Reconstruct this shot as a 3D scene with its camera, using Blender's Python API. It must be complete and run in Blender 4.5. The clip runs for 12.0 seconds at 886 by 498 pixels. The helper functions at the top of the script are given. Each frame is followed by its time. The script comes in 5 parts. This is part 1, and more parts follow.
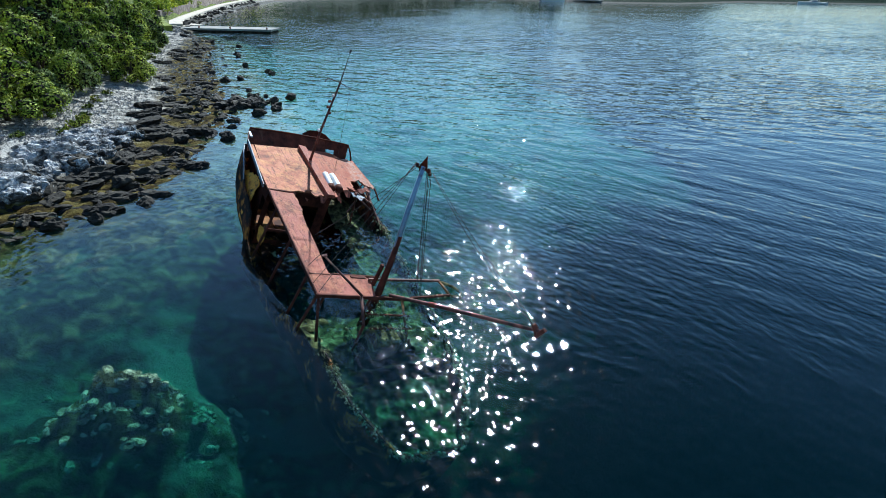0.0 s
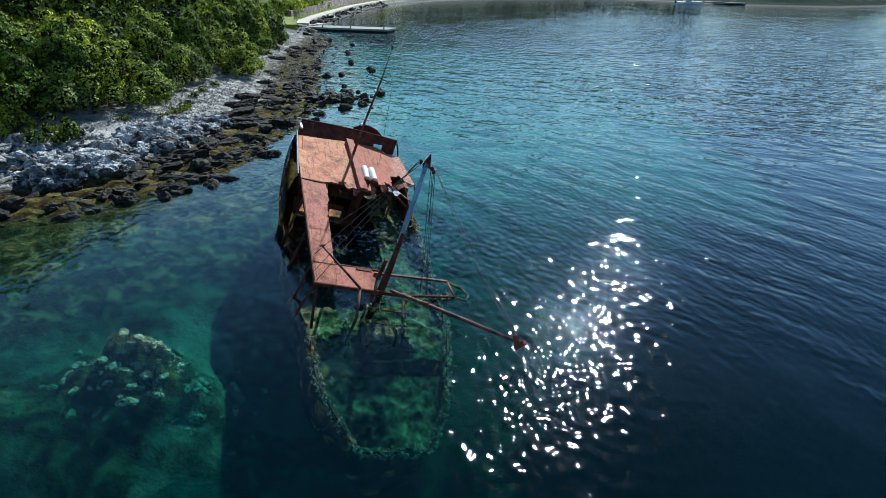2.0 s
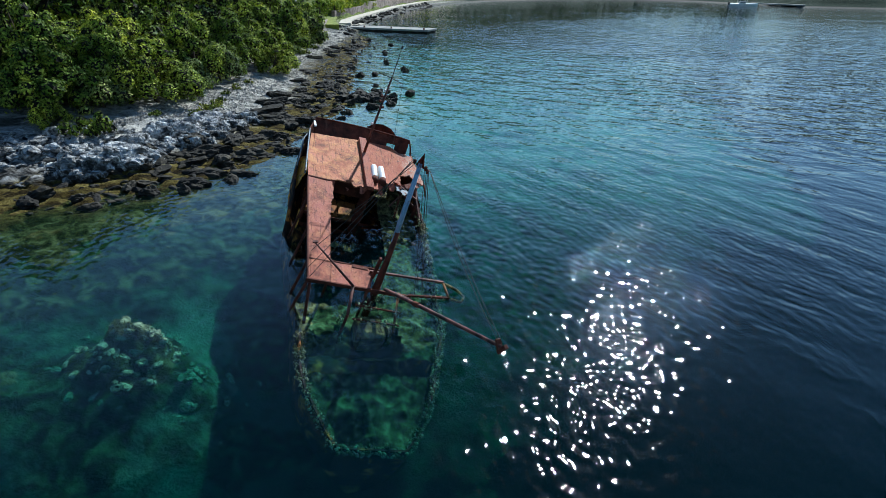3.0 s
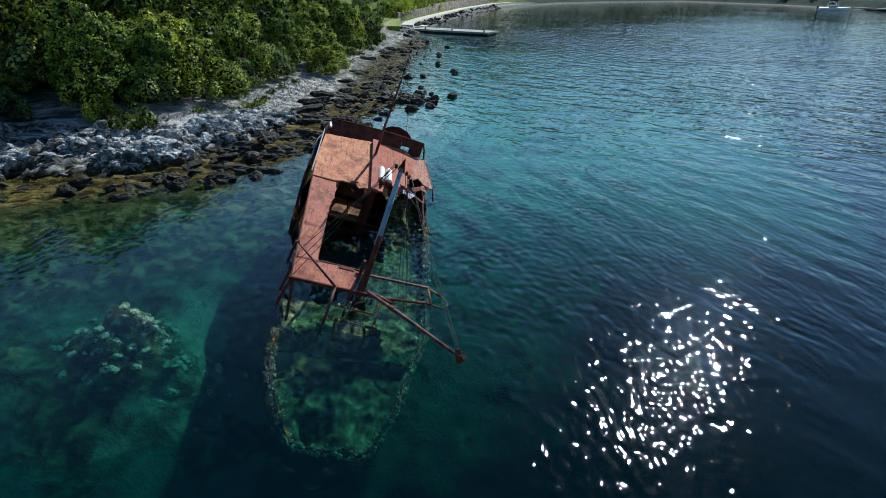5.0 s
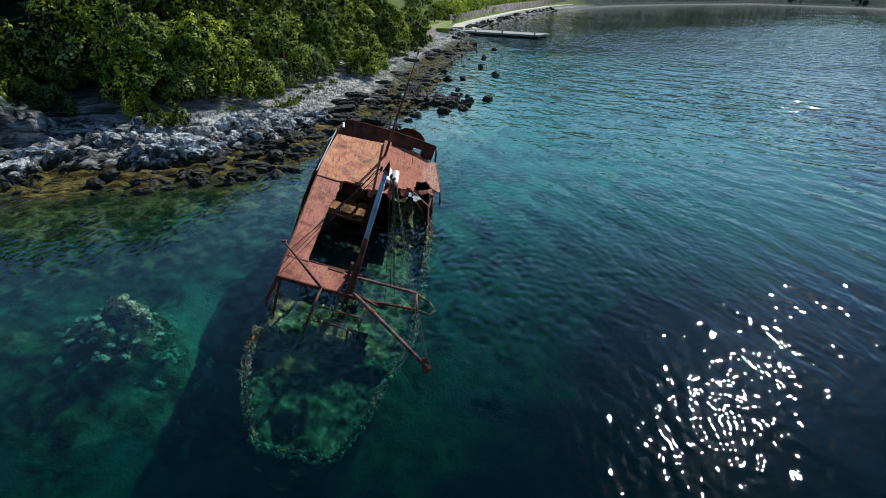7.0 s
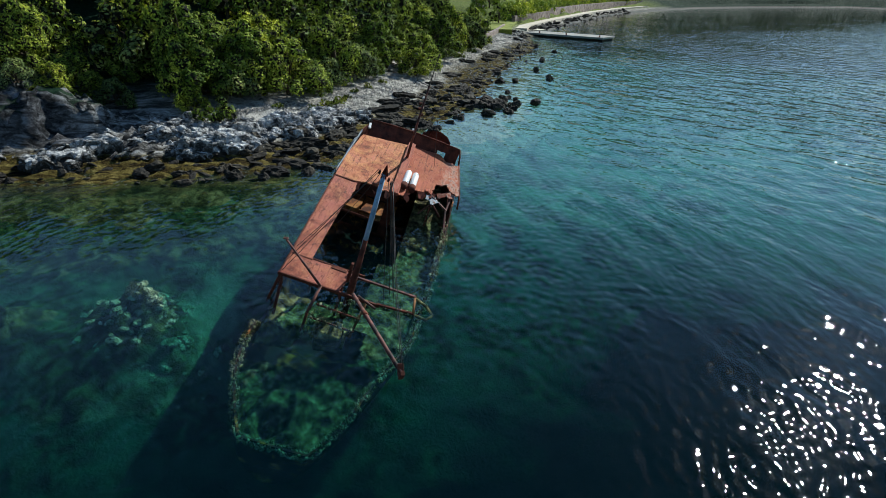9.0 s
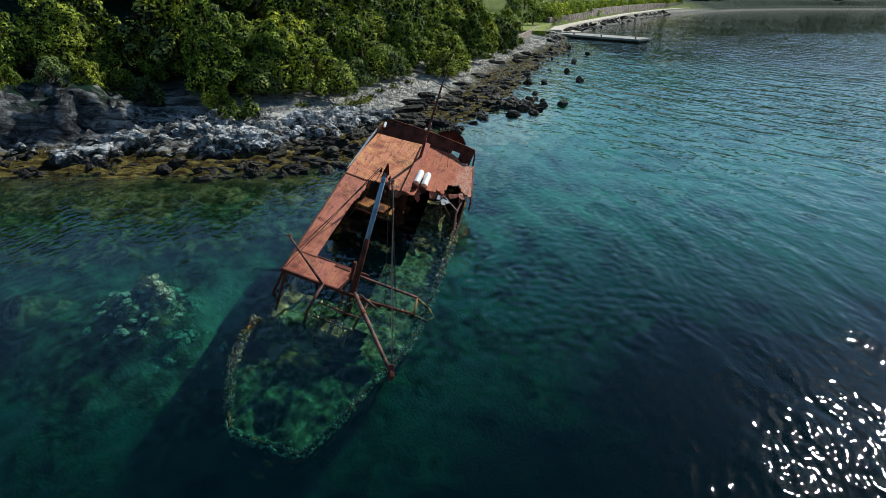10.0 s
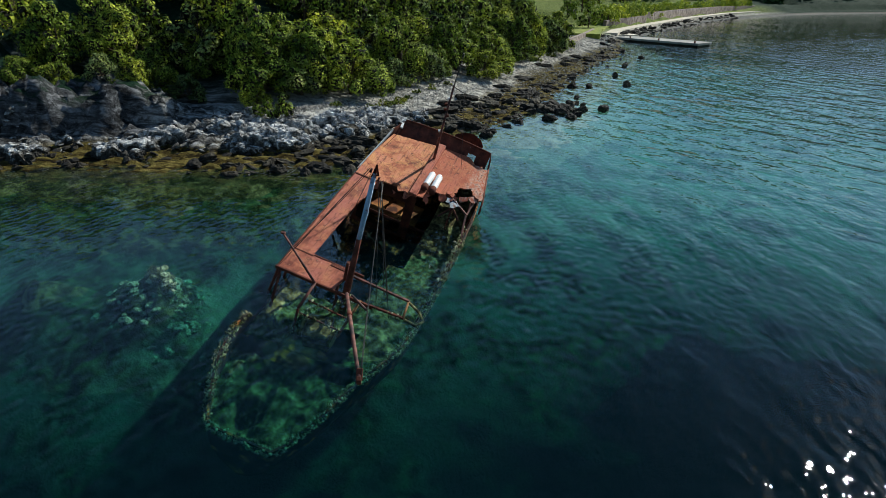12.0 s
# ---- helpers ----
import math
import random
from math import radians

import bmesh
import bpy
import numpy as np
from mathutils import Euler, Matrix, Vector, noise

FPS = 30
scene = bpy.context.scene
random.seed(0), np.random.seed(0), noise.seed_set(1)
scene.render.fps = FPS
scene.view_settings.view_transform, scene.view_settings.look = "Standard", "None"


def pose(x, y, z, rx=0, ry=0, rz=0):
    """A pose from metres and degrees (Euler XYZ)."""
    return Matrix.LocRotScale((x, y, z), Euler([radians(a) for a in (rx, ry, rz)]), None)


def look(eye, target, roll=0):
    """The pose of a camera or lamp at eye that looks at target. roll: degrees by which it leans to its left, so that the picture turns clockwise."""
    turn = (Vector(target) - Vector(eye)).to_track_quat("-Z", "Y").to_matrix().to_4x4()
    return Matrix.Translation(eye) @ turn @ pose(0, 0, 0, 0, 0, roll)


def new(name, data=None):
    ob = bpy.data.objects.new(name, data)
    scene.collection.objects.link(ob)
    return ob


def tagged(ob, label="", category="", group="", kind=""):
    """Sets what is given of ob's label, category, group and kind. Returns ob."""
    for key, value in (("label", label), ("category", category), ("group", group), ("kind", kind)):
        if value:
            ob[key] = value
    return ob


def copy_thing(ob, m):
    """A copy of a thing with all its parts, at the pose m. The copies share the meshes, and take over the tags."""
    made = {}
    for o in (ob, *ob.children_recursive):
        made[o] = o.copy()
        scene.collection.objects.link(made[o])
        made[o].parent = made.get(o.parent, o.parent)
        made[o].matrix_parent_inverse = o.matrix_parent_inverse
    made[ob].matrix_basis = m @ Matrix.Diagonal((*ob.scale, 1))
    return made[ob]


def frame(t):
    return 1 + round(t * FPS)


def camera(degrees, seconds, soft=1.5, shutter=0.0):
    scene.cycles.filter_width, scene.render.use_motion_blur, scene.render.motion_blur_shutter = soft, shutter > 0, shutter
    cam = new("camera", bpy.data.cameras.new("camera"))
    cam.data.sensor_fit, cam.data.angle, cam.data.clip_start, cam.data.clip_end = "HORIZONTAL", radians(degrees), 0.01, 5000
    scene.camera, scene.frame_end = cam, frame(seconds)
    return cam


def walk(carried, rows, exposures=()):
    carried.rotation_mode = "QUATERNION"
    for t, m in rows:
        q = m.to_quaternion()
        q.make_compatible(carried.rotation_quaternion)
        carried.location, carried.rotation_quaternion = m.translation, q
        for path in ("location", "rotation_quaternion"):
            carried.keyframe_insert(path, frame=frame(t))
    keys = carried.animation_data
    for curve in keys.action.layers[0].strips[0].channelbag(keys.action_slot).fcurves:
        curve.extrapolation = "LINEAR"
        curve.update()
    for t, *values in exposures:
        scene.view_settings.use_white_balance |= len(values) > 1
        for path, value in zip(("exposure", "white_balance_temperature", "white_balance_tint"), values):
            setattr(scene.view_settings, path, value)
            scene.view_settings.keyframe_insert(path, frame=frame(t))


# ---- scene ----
cam = camera(74.9, 12.0, soft=0.9)
METRES, EYE, TILT, LEAN, TURN = 14.9, 10.0, 0.6, 0.0, 0.0
ROWS = [
    (0.0, 0.0, 0.0, 0.0, 0.44, -25.82, -0.92),
    (0.5, 0.0619, 0.0071, -0.0033, 3.74, -25.81, -0.79),
    (1.0, 0.1216, 0.0184, -0.0062, 6.96, -25.77, -0.7),
    (1.5, 0.1797, 0.0305, -0.009, 9.95, -25.77, -0.6),
    (2.0, 0.2333, 0.045, -0.0108, 12.57, -25.77, -0.53),
    (2.5, 0.2823, 0.0623, -0.0134, 14.94, -25.74, -0.46),
    (3.0, 0.33, 0.076, -0.0128, 17.01, -25.73, -0.46),
    (3.5, 0.3734, 0.0946, -0.0132, 18.92, -25.7, -0.39),
    (5.5, 0.5222, 0.1658, -0.0038, 25.23, -25.59, -0.42),
    (6.0, 0.5507, 0.189, -0.006, 26.51, -25.53, -0.33),
    (6.5, 0.5777, 0.2111, -0.0078, 27.9, -25.5, -0.27),
    (7.0, 0.6036, 0.234, -0.0099, 29.48, -25.45, -0.22),
    (9.0, 0.7116, 0.3183, -0.0016, 36.28, -25.48, -0.35),
    (9.5, 0.7338, 0.344, -0.007, 38.07, -25.4, -0.27),
    (10.0, 0.7541, 0.3717, -0.0116, 39.82, -25.32, -0.18),
    (10.5, 0.775, 0.3983, -0.013, 41.29, -25.28, -0.14),
    (11.0, 0.795, 0.4247, -0.0125, 42.68, -25.24, -0.16),
    (11.5, 0.8141, 0.4526, -0.0169, 44.12, -25.18, -0.11),
    (12.0, 0.8328, 0.4792, -0.0192, 45.59, -25.11, -0.11),
]
walk(cam, [(t, pose(0, 0, EYE, TILT, LEAN, TURN) @ pose(METRES * x, METRES * y, METRES * z, 90 + pitch, roll, yaw)) for t, x, y, z, yaw, pitch, roll in ROWS],
     exposures=[(0.0, 0.82, 5250, 3), (2.5, 0.58, 5300, 3), (6.5, 0.42, 5450, 3), (12.0, 0.32, 5950, 3)])

# ---------------------------------------------------------------- world and sun
SUN_ELEV, SUN_AZ = 36.7, 3.2          # degrees up, degrees to the right of straight ahead
world = bpy.data.worlds.new("sky")
scene.world = world
world.use_nodes = True
wn = world.node_tree.nodes
sky = wn.new("ShaderNodeTexSky")
sky.sky_type = "NISHITA"
sky.sun_disc = False
sky.sun_elevation = radians(SUN_ELEV)
sky.sun_rotation = radians(SUN_AZ)
sky.air_density, sky.dust_density, sky.ozone_density = 1.5, 0.15, 5.5
wn["Background"].inputs["Strength"].default_value = 0.066
world.node_tree.links.new(sky.outputs[0], wn["Background"].inputs["Color"])
sun = new("sun", bpy.data.lights.new("sun", "SUN"))
sun.data.energy, sun.data.angle, sun.data.color = 5.0, radians(0.6), (1.0, 0.93, 0.82)
ce, se = math.cos(radians(SUN_ELEV)), math.sin(radians(SUN_ELEV))
sun.matrix_world = look((60 * ce * math.sin(radians(SUN_AZ)), 60 * ce * math.cos(radians(SUN_AZ)), 60 * se), (0, 0, 0))


# ---------------------------------------------------------------- materials
def nodes_of(name):
    m = bpy.data.materials.new(name)
    m.use_nodes = True
    return m, m.node_tree.nodes, m.node_tree.links, m.node_tree.nodes["Principled BSDF"]


def ramp(nt, source, stops):
    r = nt.nodes.new("ShaderNodeValToRGB")
    e = r.color_ramp.elements
    while len(e) < len(stops):
        e.new(0.5)
    for el, (p, c) in zip(e, stops):
        el.position, el.color = p, (*c, 1) if len(c) == 3 else c
    nt.links.new(source, r.inputs[0])
    return r.outputs[0]


def noise_node(nt, scale, detail=6, rough=0.6, vec=None, distort=0.0):
    n = nt.nodes.new("ShaderNodeTexNoise")
    n.inputs["Scale"].default_value, n.inputs["Detail"].default_value = scale, detail
    n.inputs["Roughness"].default_value, n.inputs["Distortion"].default_value = rough, distort
    if vec is not None:
        nt.links.new(vec, n.inputs["Vector"])
    return n.outputs["Fac"]


def mix_col(nt, fac, a, b, mode="MIX"):
    m = nt.nodes.new("ShaderNodeMix")
    m.data_type, m.blend_type = "RGBA", mode
    for sock, v in ((m.inputs[0], fac), (m.inputs[6], a), (m.inputs[7], b)):
        if isinstance(v, (int, float)):
            sock.default_value = v
        elif isinstance(v, tuple):
            sock.default_value = (*v, 1)
        else:
            nt.links.new(v, sock)
    return m.outputs[2]


def calc(nt, op, a, b=0.0):
    m = nt.nodes.new("ShaderNodeMath")
    m.operation = op
    for sock, v in ((m.inputs[0], a), (m.inputs[1], b)):
        if isinstance(v, (int, float)):
            sock.default_value = v
        else:
            nt.links.new(v, sock)
    return m.outputs[0]


def surface(name, stops, scale=3.0, rough=0.8, metal=0.0, bump=0.3, depth=0.02, fine=25.0, spots=None, spot_scale=6.0, spot_edge=0.6, world_space=False, vary=0.0, distort=0.0):
    """Colour from a broad noise through stops, broken up by a fine one, with optional blotches of another colour."""
    m, n, l, b = nodes_of(name)
    nt = m.node_tree
    if world_space:
        vec = n.new("ShaderNodeNewGeometry").outputs["Position"]
    else:
        vec = n.new("ShaderNodeTexCoord").outputs["Object"]
    broad = noise_node(nt, scale, 8, 0.62, vec, distort)
    small = noise_node(nt, fine, 5, 0.65, vec)
    col = ramp(nt, broad, stops)
    grain = ramp(nt, small, [(0.25, (0.62, 0.62, 0.62)), (0.75, (1.25, 1.25, 1.25))])
    col = mix_col(nt, 0.8, col, grain, "MULTIPLY")
    if spots:
        s = noise_node(nt, spot_scale, 7, 0.7, vec, 0.4)
        f = ramp(nt, s, [(spot_edge - 0.05, (0, 0, 0)), (spot_edge + 0.05, (1, 1, 1))])
        col = mix_col(nt, f, col, spots)
    if vary:
        r = n.new("ShaderNodeObjectInfo").outputs["Random"]
        v = ramp(nt, r, [(0.0, (1 - vary,) * 3), (1.0, (1 + vary,) * 3)])
        col = mix_col(nt, 1.0, col, v, "MULTIPLY")
    l.new(col, b.inputs["Base Color"])
    b.inputs["Roughness"].default_value, b.inputs["Metallic"].default_value = rough, metal
    b.inputs["Specular IOR Level"].default_value = 0.2 if rough > 0.8 else 0.5
    bp = n.new("ShaderNodeBump")
    bp.inputs["Strength"].default_value, bp.inputs["Distance"].default_value = bump, depth
    l.new(calc(nt, "ADD", broad, calc(nt, "MULTIPLY", small, 0.5)), bp.inputs["Height"])
    l.new(bp.outputs[0], b.inputs["Normal"])
    return m


def rusted(name, tones, ochre, pits, seed):
    """Old painted steel gone to rust: broad tones, ochre blotches, dark pits and pale scratches."""
    m, n, l, b = nodes_of(name)
    nt = m.node_tree
    co = n.new("ShaderNodeTexCoord").outputs["Object"]
    shift = n.new("ShaderNodeMapping")
    shift.inputs["Location"].default_value = (seed, seed * 0.7, 0)
    l.new(co, shift.inputs["Vector"])
    vec = shift.outputs[0]
    broad = noise_node(nt, 1.0, 12, 0.66, vec, 0.5)
    mid_ = noise_node(nt, 1.7, 10, 0.7, vec, 0.25)
    pit = noise_node(nt, 6.5, 8, 0.75, vec, 0.3)
    fine = noise_node(nt, 38.0, 4, 0.7, vec)
    st = n.new("ShaderNodeMapping")
    st.inputs["Scale"].default_value = (0.9, 14.0, 1.0)
    l.new(vec, st.inputs["Vector"])
    streak = noise_node(nt, 1.0, 5, 0.6, st.outputs[0], 0.4)
    col = ramp(nt, broad, [(0.36, tones[0]), (0.45, tones[1]), (0.52, tones[2]), (0.6, tones[3])])
    col = mix_col(nt, ramp(nt, mid_, [(0.48, (0, 0, 0)), (0.62, (0.75,) * 3)]), col, ochre)
    sy = n.new("ShaderNodeSeparateXYZ")
    l.new(co, sy.inputs[0])
    port = ramp(nt, calc(nt, "ADD", sy.outputs["Y"], calc(nt, "MULTIPLY", mid_, 1.2)), [(0.45, (0, 0, 0)), (0.85, (0.7,) * 3)])
    col = mix_col(nt, port, col, mix_col(nt, pit, (0.2, 0.03, 0.012), (0.5, 0.115, 0.05)))
    flaked = calc(nt, "MULTIPLY", ramp(nt, calc(nt, "ADD", calc(nt, "MULTIPLY", sy.outputs["Y"], 0.3), calc(nt, "MULTIPLY", mid_, 0.4)), [(0.72, (0, 0, 0)), (0.84, (0.8,) * 3)]), ramp(nt, pit, [(0.47, (0, 0, 0)), (0.54, (0.9,) * 3)]))
    col = mix_col(nt, flaked, col, (0.52, 0.36, 0.27))
    col = mix_col(nt, ramp(nt, streak, [(0.54, (0, 0, 0)), (0.66, (0.65,) * 3)]), col, pits)
    col = mix_col(nt, ramp(nt, pit, [(0.56, (0, 0, 0)), (0.62, (0.92,) * 3)]), col, pits)
    chips = noise_node(nt, 15.0, 5, 0.7, vec, 0.2)
    col = mix_col(nt, ramp(nt, chips, [(0.63, (0, 0, 0)), (0.67, (0.85,) * 3)]), col, (0.6, 0.36, 0.22))
    col = mix_col(nt, ramp(nt, chips, [(0.33, (0.85,) * 3), (0.38, (0, 0, 0))]), col, pits)
    grain = ramp(nt, fine, [(0.25, (0.6,) * 3), (0.75, (1.3,) * 3)])
    l.new(mix_col(nt, 0.8, col, grain, "MULTIPLY"), b.inputs["Base Color"])
    b.inputs["Roughness"].default_value = 0.8
    b.inputs["Specular IOR Level"].default_value = 0.35
    bp = n.new("ShaderNodeBump")
    bp.inputs["Strength"].default_value, bp.inputs["Distance"].default_value = 0.8, 0.03
    l.new(calc(nt, "ADD", mid_, calc(nt, "ADD", calc(nt, "MULTIPLY", fine, 0.3), calc(nt, "MULTIPLY", pit, -0.5))), bp.inputs["Height"])
    l.new(bp.outputs[0], b.inputs["Normal"])
    return m


RUST_DECK = rusted("rust_deck", ((0.14, 0.036, 0.014), (0.37, 0.105, 0.042), (0.5, 0.185, 0.08), (0.48, 0.16, 0.085)), (0.6, 0.28, 0.09), (0.06, 0.016, 0.007), 3.0)
RUST_WALK = rusted("rust_walkway", ((0.13, 0.03, 0.015), (0.27, 0.07, 0.036), (0.37, 0.115, 0.068), (0.34, 0.1, 0.066)), (0.44, 0.16, 0.07), (0.075, 0.023, 0.014), 11.0)
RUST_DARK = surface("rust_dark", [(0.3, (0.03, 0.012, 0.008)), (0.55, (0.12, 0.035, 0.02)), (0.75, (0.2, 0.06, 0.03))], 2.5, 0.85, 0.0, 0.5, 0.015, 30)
RUST_POLE = surface("rust_pole", [(0.36, (0.018, 0.008, 0.006)), (0.48, (0.085, 0.026, 0.017)), (0.62, (0.19, 0.065, 0.042))], 3.0, 0.75, 0.0, 0.5, 0.01, 40)
ORANGE = surface("orange_paint", [(0.35, (0.3, 0.09, 0.015)), (0.45, (0.8, 0.33, 0.025)), (0.7, (0.88, 0.46, 0.045))], 3.0, 0.7, 0.0, 0.4, 0.01, 30, (0.03, 0.015, 0.01), 3.0, 0.58)
HULL = surface("hull_plating", [(0.34, (0.006, 0.006, 0.006)), (0.5, (0.02, 0.015, 0.012)), (0.6, (0.07, 0.026, 0.014)), (0.72, (0.2, 0.07, 0.025))], 1.2, 0.88, 0.0, 0.5, 0.02, 18, (0.5, 0.19, 0.03), 1.6, 0.6)
ALGAE = surface("algae_crust", [(0.36, (0.012, 0.012, 0.005)), (0.46, (0.06, 0.058, 0.02)), (0.56, (0.16, 0.15, 0.055)), (0.68, (0.38, 0.36, 0.17))], 3.2, 0.95, 0.0, 0.9, 0.08, 17, (0.02, 0.02, 0.012), 3.6, 0.58)
BLUE_PAINT = surface("blue_paint", [(0.3, (0.12, 0.2, 0.3)), (0.5, (0.28, 0.4, 0.52)), (0.7, (0.42, 0.52, 0.6))], 2.0, 0.45, 0.0, 0.3, 0.005, 30, (0.14, 0.06, 0.04), 3.0, 0.63)
GREY_PAINT = surface("grey_blue_paint", [(0.3, (0.1, 0.12, 0.14)), (0.6, (0.27, 0.31, 0.34)), (0.8, (0.36, 0.38, 0.38))], 2.0, 0.7, 0.0, 0.4, 0.01, 20, (0.12, 0.04, 0.02), 2.2, 0.58)
WHITE = surface("white_paint", [(0.3, (0.66, 0.64, 0.6)), (0.6, (0.8, 0.79, 0.76))], 4.0, 0.5, 0.0, 0.15, 0.004, 30)
CABLE = surface("steel_cable", [(0.3, (0.02, 0.018, 0.016)), (0.7, (0.06, 0.045, 0.035))], 8.0, 0.7)
OLD_WOOD = surface("weathered_wood", [(0.3, (0.08, 0.035, 0.015)), (0.6, (0.22, 0.11, 0.045)), (0.8, (0.34, 0.22, 0.09))], 2.0, 0.9, 0.0, 0.5, 0.01, 22)
BOARD = surface("brown_boards", [(0.34, (0.05, 0.015, 0.006)), (0.46, (0.2, 0.07, 0.02)), (0.56, (0.28, 0.12, 0.032)), (0.7, (0.38, 0.22, 0.07))], 1.6, 0.85, 0.0, 0.5, 0.01, 24, (0.05, 0.02, 0.01), 4.0, 0.62)


def limestone():
    """Pale broken limestone, black with lichen in the splash zone near the water."""
    m, n, l, b = nodes_of("limestone")
    nt = m.node_tree
    pos = n.new("ShaderNodeNewGeometry").outputs["Position"]
    sep = n.new("ShaderNodeSeparateXYZ")
    l.new(pos, sep.inputs[0])
    mid_ = noise_node(nt, 1.7, 8, 0.68, pos, 0.6)
    fine = noise_node(nt, 9.0, 6, 0.7, pos)
    vo = n.new("ShaderNodeTexVoronoi")
    vo.feature = "DISTANCE_TO_EDGE"
    vo.inputs["Scale"].default_value = 2.6
    l.new(pos, vo.inputs["Vector"])
    crack = ramp(nt, vo.outputs["Distance"], [(0.0, (0.12,) * 3), (0.09, (1.0,) * 3)])
    col = ramp(nt, mid_, [(0.35, (0.03, 0.03, 0.03)), (0.44, (0.2, 0.195, 0.185)), (0.53, (0.5, 0.49, 0.47)), (0.63, (0.76, 0.75, 0.72))])
    tide = calc(nt, "ADD", sep.outputs["Z"], calc(nt, "MULTIPLY", calc(nt, "SUBTRACT", mid_, 0.5), 2.6))
    col = mix_col(nt, ramp(nt, tide, [(0.42, (1, 1, 1)), (0.86, (0, 0, 0))]), col, mix_col(nt, fine, (0.014, 0.013, 0.012), (0.075, 0.068, 0.055)))
    grain = ramp(nt, fine, [(0.25, (0.55,) * 3), (0.75, (1.3,) * 3)])
    col = mix_col(nt, 0.85, mix_col(nt, 0.28, col, crack, "MULTIPLY"), grain, "MULTIPLY")
    tone = ramp(nt, n.new("ShaderNodeObjectInfo").outputs["Random"], [(0.0, (0.7,) * 3), (1.0, (1.15,) * 3)])
    l.new(mix_col(nt, 1.0, col, tone, "MULTIPLY"), b.inputs["Base Color"])
    b.inputs["Specular IOR Level"].default_value = 0.2
    b.inputs["Roughness"].default_value = 0.85
    bp = n.new("ShaderNodeBump")
    bp.inputs["Strength"].default_value, bp.inputs["Distance"].default_value = 1.0, 0.12
    l.new(calc(nt, "ADD", calc(nt, "ADD", mid_, calc(nt, "MULTIPLY", fine, 0.5)), calc(nt, "MULTIPLY", crack, 0.4)), bp.inputs["Height"])
    l.new(bp.outputs[0], b.inputs["Normal"])
    return m


ROCK_WHITE = limestone()
PEBBLE = surface("pebbles", [(0.34, (0.1, 0.095, 0.085)), (0.5, (0.31, 0.295, 0.265)), (0.68, (0.55, 0.53, 0.48))], 3.0, 0.9, 0.0, 0.5, 0.03, 12, world_space=True)
ROCK_DARK = surface("wet_rock", [(0.32, (0.008, 0.007, 0.006)), (0.5, (0.026, 0.022, 0.016)), (0.7, (0.085, 0.072, 0.05))], 1.2, 0.85, 0.0, 1.0, 0.1, 8, world_space=True, vary=0.3)
ROCK_REEF = surface("reef_rock", [(0.34, (0.05, 0.07, 0.035)), (0.44, (0.15, 0.175, 0.09)), (0.54, (0.34, 0.38, 0.22)), (0.67, (0.55, 0.57, 0.38))], 3.4, 0.95, 0.0, 1.0, 0.15, 7, world_space=True, distort=0.5)
CONCRETE = surface("concrete", [(0.3, (0.2, 0.19, 0.17)), (0.6, (0.36, 0.34, 0.3)), (0.8, (0.44, 0.42, 0.38))], 0.7, 0.9, 0.0, 0.3, 0.02, 6, world_space=True)
PATH_MAT = surface("path_concrete", [(0.3, (0.46, 0.4, 0.31)), (0.7, (0.66, 0.58, 0.46))], 0.5, 0.9, 0.0, 0.2, 0.02, 4, world_space=True)
WALL_STONE = surface("wall_stone", [(0.36, (0.14, 0.105, 0.085)), (0.5, (0.3, 0.235, 0.19)), (0.64, (0.46, 0.38, 0.32))], 1.1, 0.9, 0.0, 0.3, 0.03, 3, world_space=True, vary=0.25)
# Near-black blades: the shade inside the crowns, put into a colour
CROWN_SHADE = surface("crown_shade", [(0.3, (0.008, 0.008, 0.005)), (0.7, (0.03, 0.028, 0.016))], 3.0, 0.95)
BARK = surface("bark", [(0.3, (0.04, 0.03, 0.02)), (0.7, (0.12, 0.09, 0.06))], 4.0, 0.95)


def leaf_material(name, dark, mid, light):
    m, n, l, b = nodes_of(name)
    nt = m.node_tree
    isl = n.new("ShaderNodeNewGeometry").outputs["Random Per Island"]
    obj = n.new("ShaderNodeObjectInfo").outputs["Random"]
    col = ramp(nt, isl, [(0.0, dark), (0.55, mid), (1.0, light)])
    patch = noise_node(nt, 0.75, 3, 0.6, n.new("ShaderNodeNewGeometry").outputs["Position"])
    col = mix_col(nt, 1.0, col, ramp(nt, patch, [(0.34, (0.5, 0.58, 0.5)), (0.5, (0.95, 0.95, 0.95)), (0.66, (1.6, 1.45, 1.2))]), "MULTIPLY")
    tone = ramp(nt, obj, [(0.0, (0.5, 0.6, 0.52)), (0.5, (0.95, 0.97, 0.95)), (1.0, (1.5, 1.35, 1.0))])
    col = mix_col(nt, 1.0, col, tone, "MULTIPLY")
    l.new(col, b.inputs["Base Color"])
    b.inputs["Roughness"].default_value = 0.75
    b.inputs["Specular IOR Level"].default_value = 0.15
    tr = n.new("ShaderNodeBsdfTranslucent")
    l.new(mix_col(nt, 1.0, col, (1.3, 1.5, 0.5), "MULTIPLY"), tr.inputs["Color"])
    ms = n.new("ShaderNodeMixShader")
    ms.inputs[0].default_value = 0.1
    l.new(b.outputs[0], ms.inputs[1])
    l.new(tr.outputs[0], ms.inputs[2])
    l.new(ms.outputs[0], n["Material Output"].inputs["Surface"])
    return m


